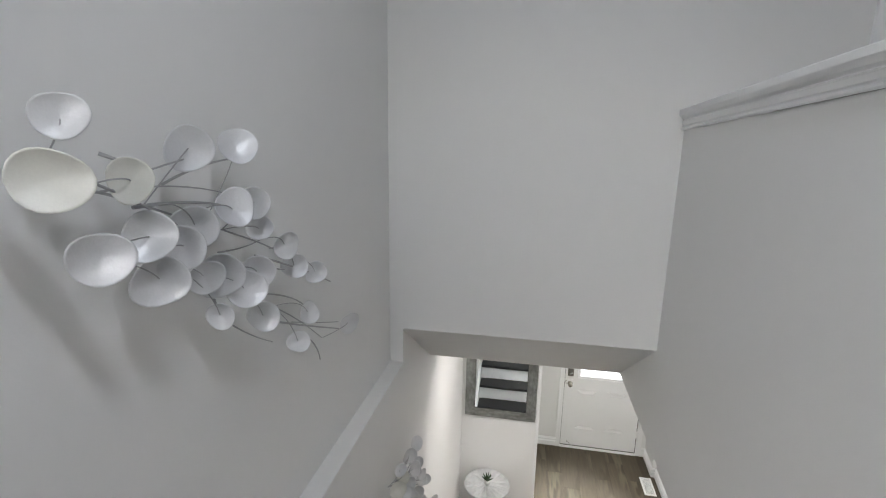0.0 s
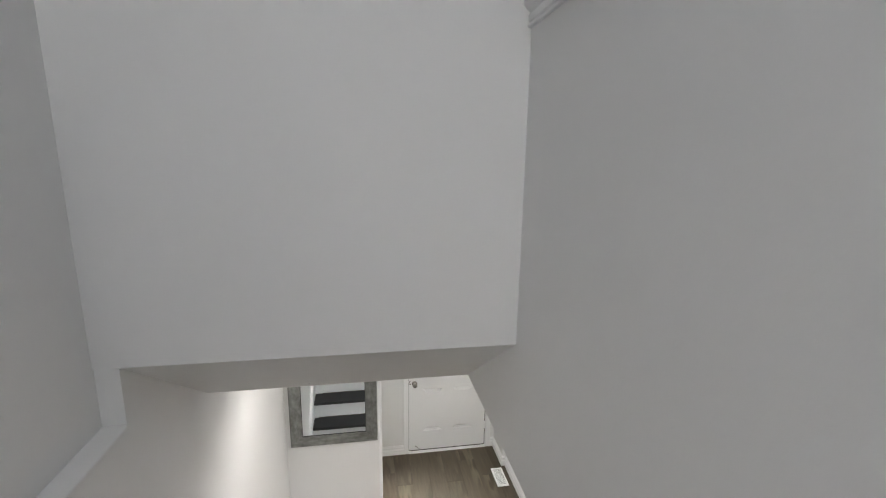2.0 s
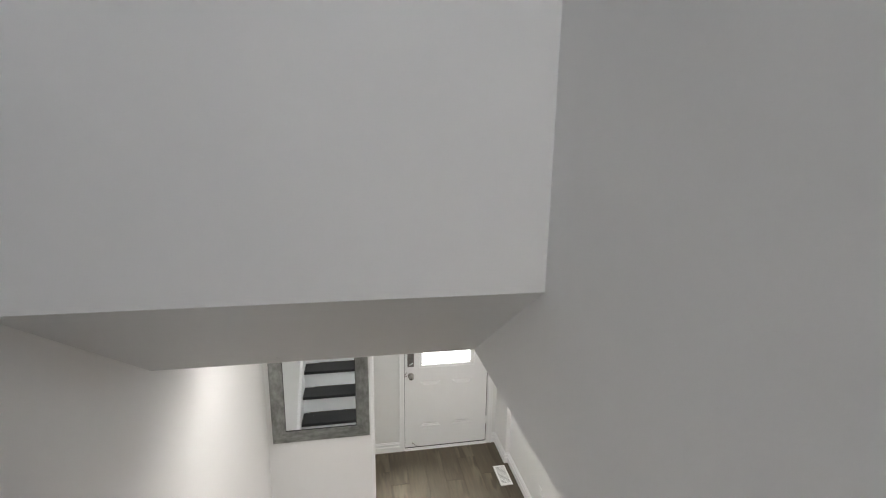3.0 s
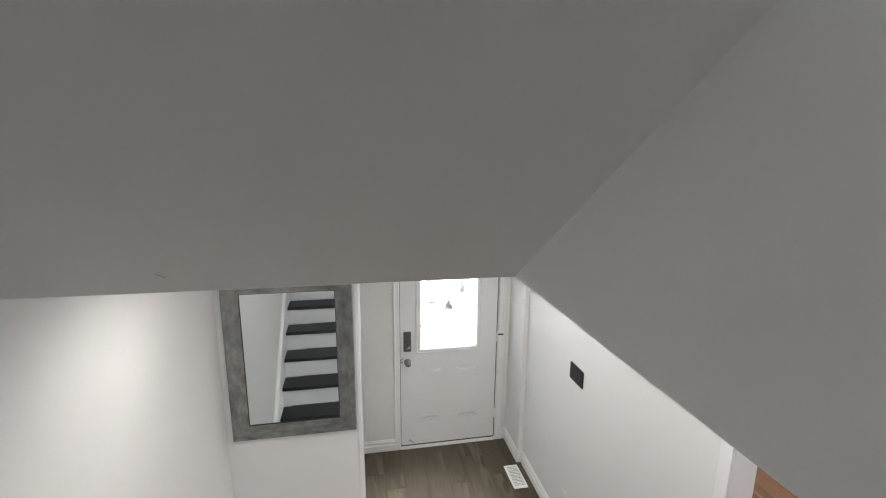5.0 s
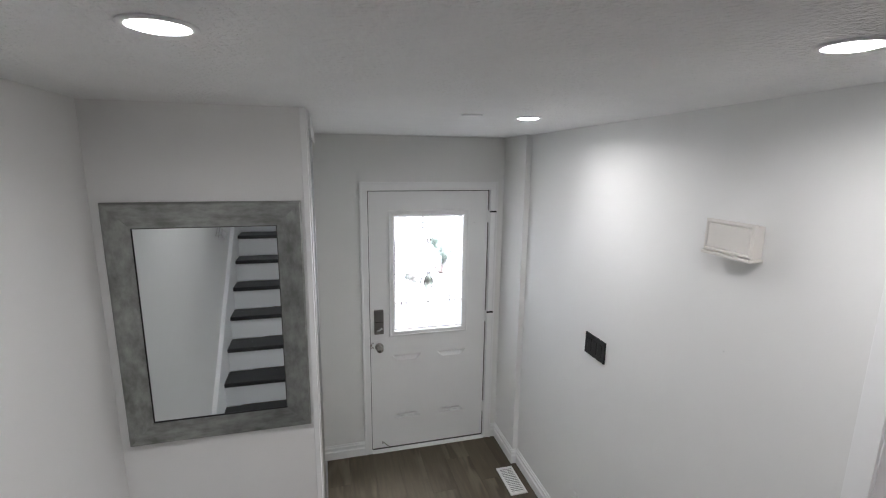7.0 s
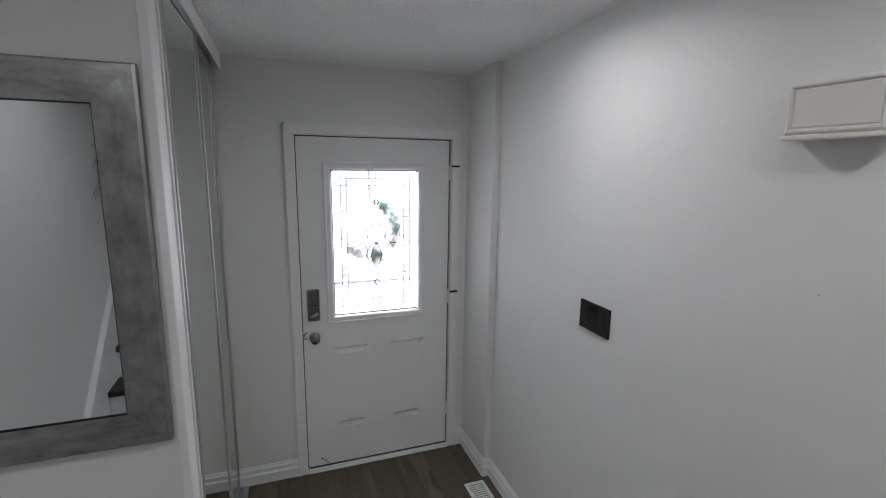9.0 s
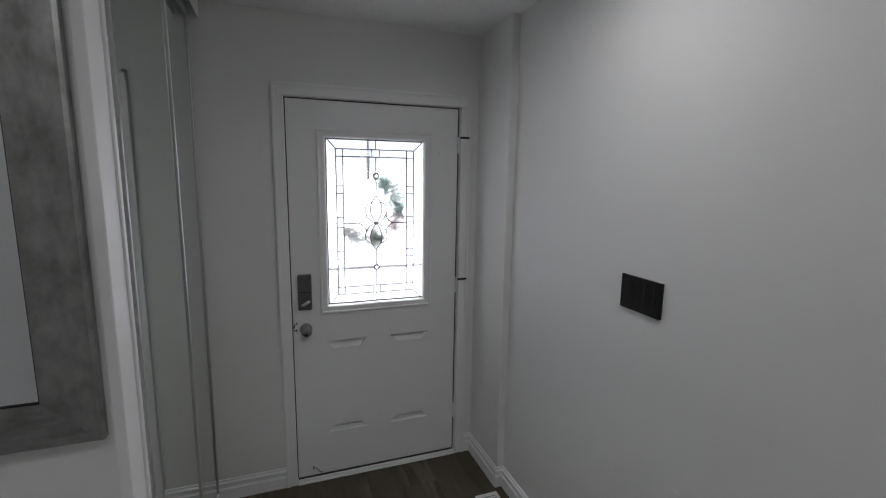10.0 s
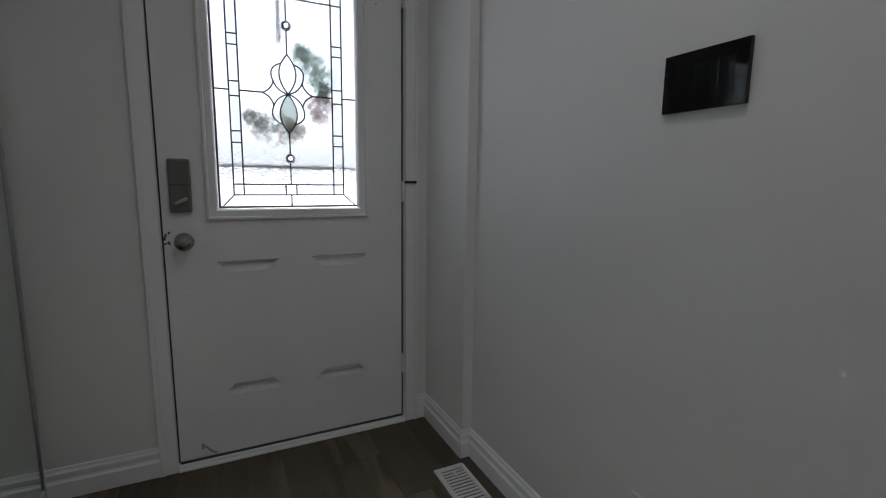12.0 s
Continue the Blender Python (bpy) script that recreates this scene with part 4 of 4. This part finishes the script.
# ---- kitchen ----
KX = 4.12
structure("kitchen_walls", boxes((4.75, 4.85, 0.4, 6.2, 0, ZC), (XR + 0.11, 4.85, 6.1, 6.2, 0, ZC), (XR + 0.11, 4.85, 0.3, 0.4, 0, ZC)), WALL, "white kitchen walls", "wall")
structure("kitchen_ceiling", boxes((XR + 0.11, 4.85, 0.3, 6.2, ZC, ZC + 0.1)), STIPPLE, "white kitchen ceiling", "ceiling")
structure("kitchen_subfloor", boxes((XR + 0.11, 4.85, 0.3, 6.2, -0.15, -0.012)), SOIL, "dark subfloor", "floor")


def on_cab(u, v, h):
    return (KX - h, u, v)


FRONT = [(0, 0.0), (0, 0.018), (0.002, 0.020), (0.056, 0.020), (0.059, 0.012), (0.063, 0.011), (0.074, 0.018), (0.078, 0.018)]


def pull(parent, y0, y1, z):
    """A black bow handle with flared feet."""
    pts = [(KX - 0.018, y0, z), (KX - 0.040, y0 + 0.012, z), (KX - 0.044, y0 + 0.03, z), (KX - 0.044, y1 - 0.03, z), (KX - 0.040, y1 - 0.012, z), (KX - 0.018, y1, z)]
    h = part("handle", tube(bmesh.new(), pts, 0.0055, 8), BLACKM, parent, "black metal bow handle", True)
    for y in (y0, y1):
        part("foot", boxes((KX - 0.034, KX - 0.0195, y - 0.010, y + 0.010, z - 0.008, z + 0.008), bevel=0.003), BLACKM, h)


Y0, Y1, Y2 = 4.275, 4.64, 5.30
drawers = thing("drawer_cabinet", "white shaker kitchen cabinet with three drawers", "cabinet", (KX + 0.3, (Y0 + Y1) / 2, 0))
part("body", boxes((KX, 4.745, Y0, Y1, 0.10, 0.865)), LAP, drawers)
part("kickboard", boxes((KX + 0.05, KX + 0.065, Y0, Y1, 0, 0.10)), LAP, drawers)
for z0, z1 in ((0.690, 0.860), (0.400, 0.686), (0.105, 0.396)):
    dr = part("drawer_front", ring(bmesh.new(), (Y0 + 0.002, Y1 - 0.002, z0, z1), FRONT, on_cab), LAP, drawers)
    pull(dr, (Y0 + Y1) / 2 - 0.085, (Y0 + Y1) / 2 + 0.085, (z0 + z1) / 2 + 0.02)
corner = thing("base_cabinet", "white shaker kitchen base cabinet with a plain door", "cabinet", (KX + 0.3, (Y1 + Y2) / 2, 0))
part("body", boxes((KX, 4.745, Y1 + 0.001, Y2, 0.10, 0.865)), LAP, corner)
part("kickboard", boxes((KX + 0.05, KX + 0.065, Y1, Y2, 0, 0.10)), LAP, corner)
part("cabinet_door", ring(bmesh.new(), (Y1 + 0.003, Y2 - 0.002, 0.105, 0.860), FRONT, on_cab), LAP, corner)
top = thing("countertop", "white quartz kitchen countertop", "countertop", (KX + 0.3, 4.8, 0.865))
part("slab", boxes((KX - 0.035, 4.745, Y0, 6.05, 0.866, 0.902), bevel=0.003), STONE, top)
splash = thing("backsplash", "pale stone backsplash on the kitchen wall", "backsplash", (4.745, 4.8, 0.902))
part("slab", boxes((4.73, 4.748, 1.0, 6.05, 0.903, 1.45)), STONE, splash)
stove = thing("stove", "black and stainless steel slide-in stove", "stove", (KX + 0.3, 3.89, 0))
part("body", boxes((KX, 4.745, 3.51, Y0 - 0.004, 0.03, 0.895)), BLACKM, stove)
part("oven_door", boxes((KX - 0.035, KX - 0.001, 3.515, Y0 - 0.008, 0.20, 0.77), bevel=0.006), BLACK, stove, "black glass oven door")
part("control_panel", boxes((KX - 0.045, KX, 3.515, Y0 - 0.008, 0.785, 0.905), bevel=0.006), STEEL, stove, "stainless control panel")
for y in (3.60, 3.75, 3.90, 4.05, 4.19):
    part("knob", lathe(bmesh.new(), [(0.020, 0.044), (0.020, 0.066), (0.015, 0.070), (0.002, 0.070)], (KX, y, 0.845), "x", 18), STEEL, stove, "", True)
part("oven_handle", tube(bmesh.new(), [(KX - 0.035, 3.55, 0.735), (KX - 0.075, 3.56, 0.735), (KX - 0.075, Y0 - 0.05, 0.735), (KX - 0.035, Y0 - 0.04, 0.735)], 0.011, 10), STEEL, stove, "stainless oven handle", True)
part("bottom_drawer", boxes((KX - 0.030, KX - 0.001, 3.515, Y0 - 0.008, 0.04, 0.19), bevel=0.005), STEEL, stove, "stainless bottom drawer")
part("cooktop", boxes((KX - 0.01, 4.745, 3.512, Y0 - 0.006, 0.896, 0.908), bevel=0.003), BLACK, stove)
kreg = thing("kitchen_floor_vent", "white metal floor register on the kitchen floor", "vent", (4.08, 4.78, 0))
part("rim", ring(bmesh.new(), (4.03, 4.14, 4.62, 4.95), [(0, 0.0005), (0.002, 0.004), (0.010, 0.006)], lambda u, v, h: (u, v, h)), PLASTIC, kreg)
for i in range(14):
    part("louvre", boxes((4.045, 4.125, 4.64 + i * 0.021, 4.652 + i * 0.021, 0.0062, 0.008)), PLASTIC, kreg)
JX, JY, JZ = 4.60, 4.98, 0.902
jar = thing("fruit_jar", "glass jar of orange fruit on the countertop", "jar", (JX, JY, JZ))
for dx, dy, dz, r in ((0, 0.01, 0.042, 0.036), (0.02, -0.025, 0.045, 0.032), (-0.01, 0.0, 0.105, 0.038), (0.01, -0.02, 0.155, 0.030)):
    bm = bmesh.new()
    bmesh.ops.create_icosphere(bm, subdivisions=2, radius=r, matrix=Matrix.Translation((JX + dx, JY + dy, JZ + dz)) @ Matrix.Diagonal((1, 1, 0.9, 1)))
    part("fruit", bm, AMBER, jar, "", True)
part("glass", lathe(bmesh.new(), [(0.05, 0.0), (0.066, 0.015), (0.070, 0.12), (0.058, 0.185), (0.060, 0.19), (0.056, 0.19), (0.067, 0.12), (0.063, 0.018), (0.045, 0.005)], (JX, JY, JZ), "z", 24), CLEAR, jar, "clear glass", True).visible_shadow = False

# ---- outdoors ----
structure("ground", boxes((-400, 400, YD + 0.15, 900, -0.30, -0.16)), SNOW, "snow-covered front yard reaching the horizon", "ground")
storm = thing("storm_door", "white storm door with clear glass outside the front door", "door", (1.09, 5.75, -0.1))
for b in ((0.60, 0.69, 5.735, 5.765, -0.1, 2.1), (1.49, 1.58, 5.735, 5.765, -0.1, 2.1)):
    part("stile", boxes(b, bevel=0.003), TRIM, storm)
for b in ((0.69, 1.49, 5.735, 5.765, 2.0, 2.1), (0.69, 1.49, 5.735, 5.765, -0.1, 0.3)):
    part("rail", boxes(b, bevel=0.003), TRIM, storm)
part("sash_bar", boxes((0.69, 1.49, 5.742, 5.758, 1.142, 1.159), bevel=0.002), LOCKM, storm, "grey sash bar")
wreath = thing("wreath", "sparse green and russet wreath hung outside the door glass", "wreath", (1.085, 5.775, 1.47))
part("ring", tube(bmesh.new(), [(1.085 + 0.175 * math.cos(a), 5.785, 1.475 + 0.175 * math.sin(a)) for a in [2 * math.pi * i / 40 for i in range(41)]], 0.0012, 6), WIRE, wreath, "thin wire ring")
part("hanger", boxes((1.070, 1.085, 5.77, 5.773, 1.65, 2.02)), LOCKM, wreath, "grey strap hanger")


def foliage(name, a0, a1, n, width, mat, seed, size):
    """Loose leaves along a stretch of the ring, thicker in its middle."""
    rnd = random.Random(seed)
    bm = bmesh.new()
    for i in range(n):
        f = rnd.random()
        a = radians(a0 + (a1 - a0) * f)
        rad = 0.175 + rnd.gauss(0, width) * (0.5 + math.sin(math.pi * f))
        c = Vector((1.085 + rad * math.cos(a), 5.785 + rnd.uniform(-0.012, 0.03), 1.475 + rad * math.sin(a)))
        d = Vector((rnd.gauss(0, 1), rnd.gauss(0, 0.4), rnd.gauss(0, 1))).normalized() * size * rnd.uniform(0.6, 1.3)
        w = d.cross(Vector((rnd.gauss(0, 1), rnd.gauss(0, 1), rnd.gauss(0, 1)))).normalized() * size * 0.35
        bm.faces.new([bm.verts.new(p) for p in (c - d, c - d * 0.2 + w, c + d, c - d * 0.2 - w)])
    tagged(part(name, bm, mat, wreath), kind="stuff")


foliage("green_leaves", 72, -12, 520, 0.023, NEEDLE, 3, 0.017)
foliage("russet_leaves", -2, -42, 260, 0.026, TWIG, 4, 0.014)
foliage("mixed_leaves", -60, -146, 340, 0.024, TWIG, 5, 0.014)
foliage("green_leaves", -62, -144, 250, 0.023, NEEDLE, 6, 0.015)


# ---- plank floors ----
def planks(parent, x0, x1, y0, y1, width, length, mat, seed):
    """Planks along y with thin joints; alike ones share a mesh."""
    rnd = random.Random(seed)
    cache = {}
    x = x0
    while x < x1 - 0.004:
        w = min(width, x1 - x)
        y = y0 - rnd.uniform(0.05, 0.95) * length
        while y < y1 - 0.004:
            a, b = max(y, y0), min(y + length, y1)
            if b - a > 0.01:
                key = (round(w, 3), round(b - a, 3))
                if key not in cache:
                    bm = boxes((0.0003, w - 0.0003, 0.0003, b - a - 0.0003, -0.012, 0.0))
                    bmesh.ops.bevel(bm, geom=[e for e in bm.edges if all(v.co.z > -0.001 for v in e.verts)], offset=0.0006, segments=1, affect="EDGES")
                    me = bpy.data.meshes.new("plank")
                    bm.to_mesh(me)
                    bm.free()
                    me.materials.append(mat)
                    cache[key] = me
                ob = new("plank", cache[key])
                ob.location = (x, a, 0)
                ob.parent = parent
            y += length
        x += width


hall_floor = thing("floor", "grey-brown wood-look plank floor of the hall", "floor", kind="structure")
planks(hall_floor, XL, XR, YK, YD, 0.182, 1.22, PLANK, 5)
planks(hall_floor, 0.62, 1.56, YD, YD + 0.02, 0.182, 1.22, PLANK, 6)
kitchen_floor = thing("kitchen_floor", "warm brown wood laminate floor of the kitchen", "floor", kind="structure")
planks(kitchen_floor, XR, 4.75, 0.4, 6.1, 0.125, 1.2, KPLANK, 7)
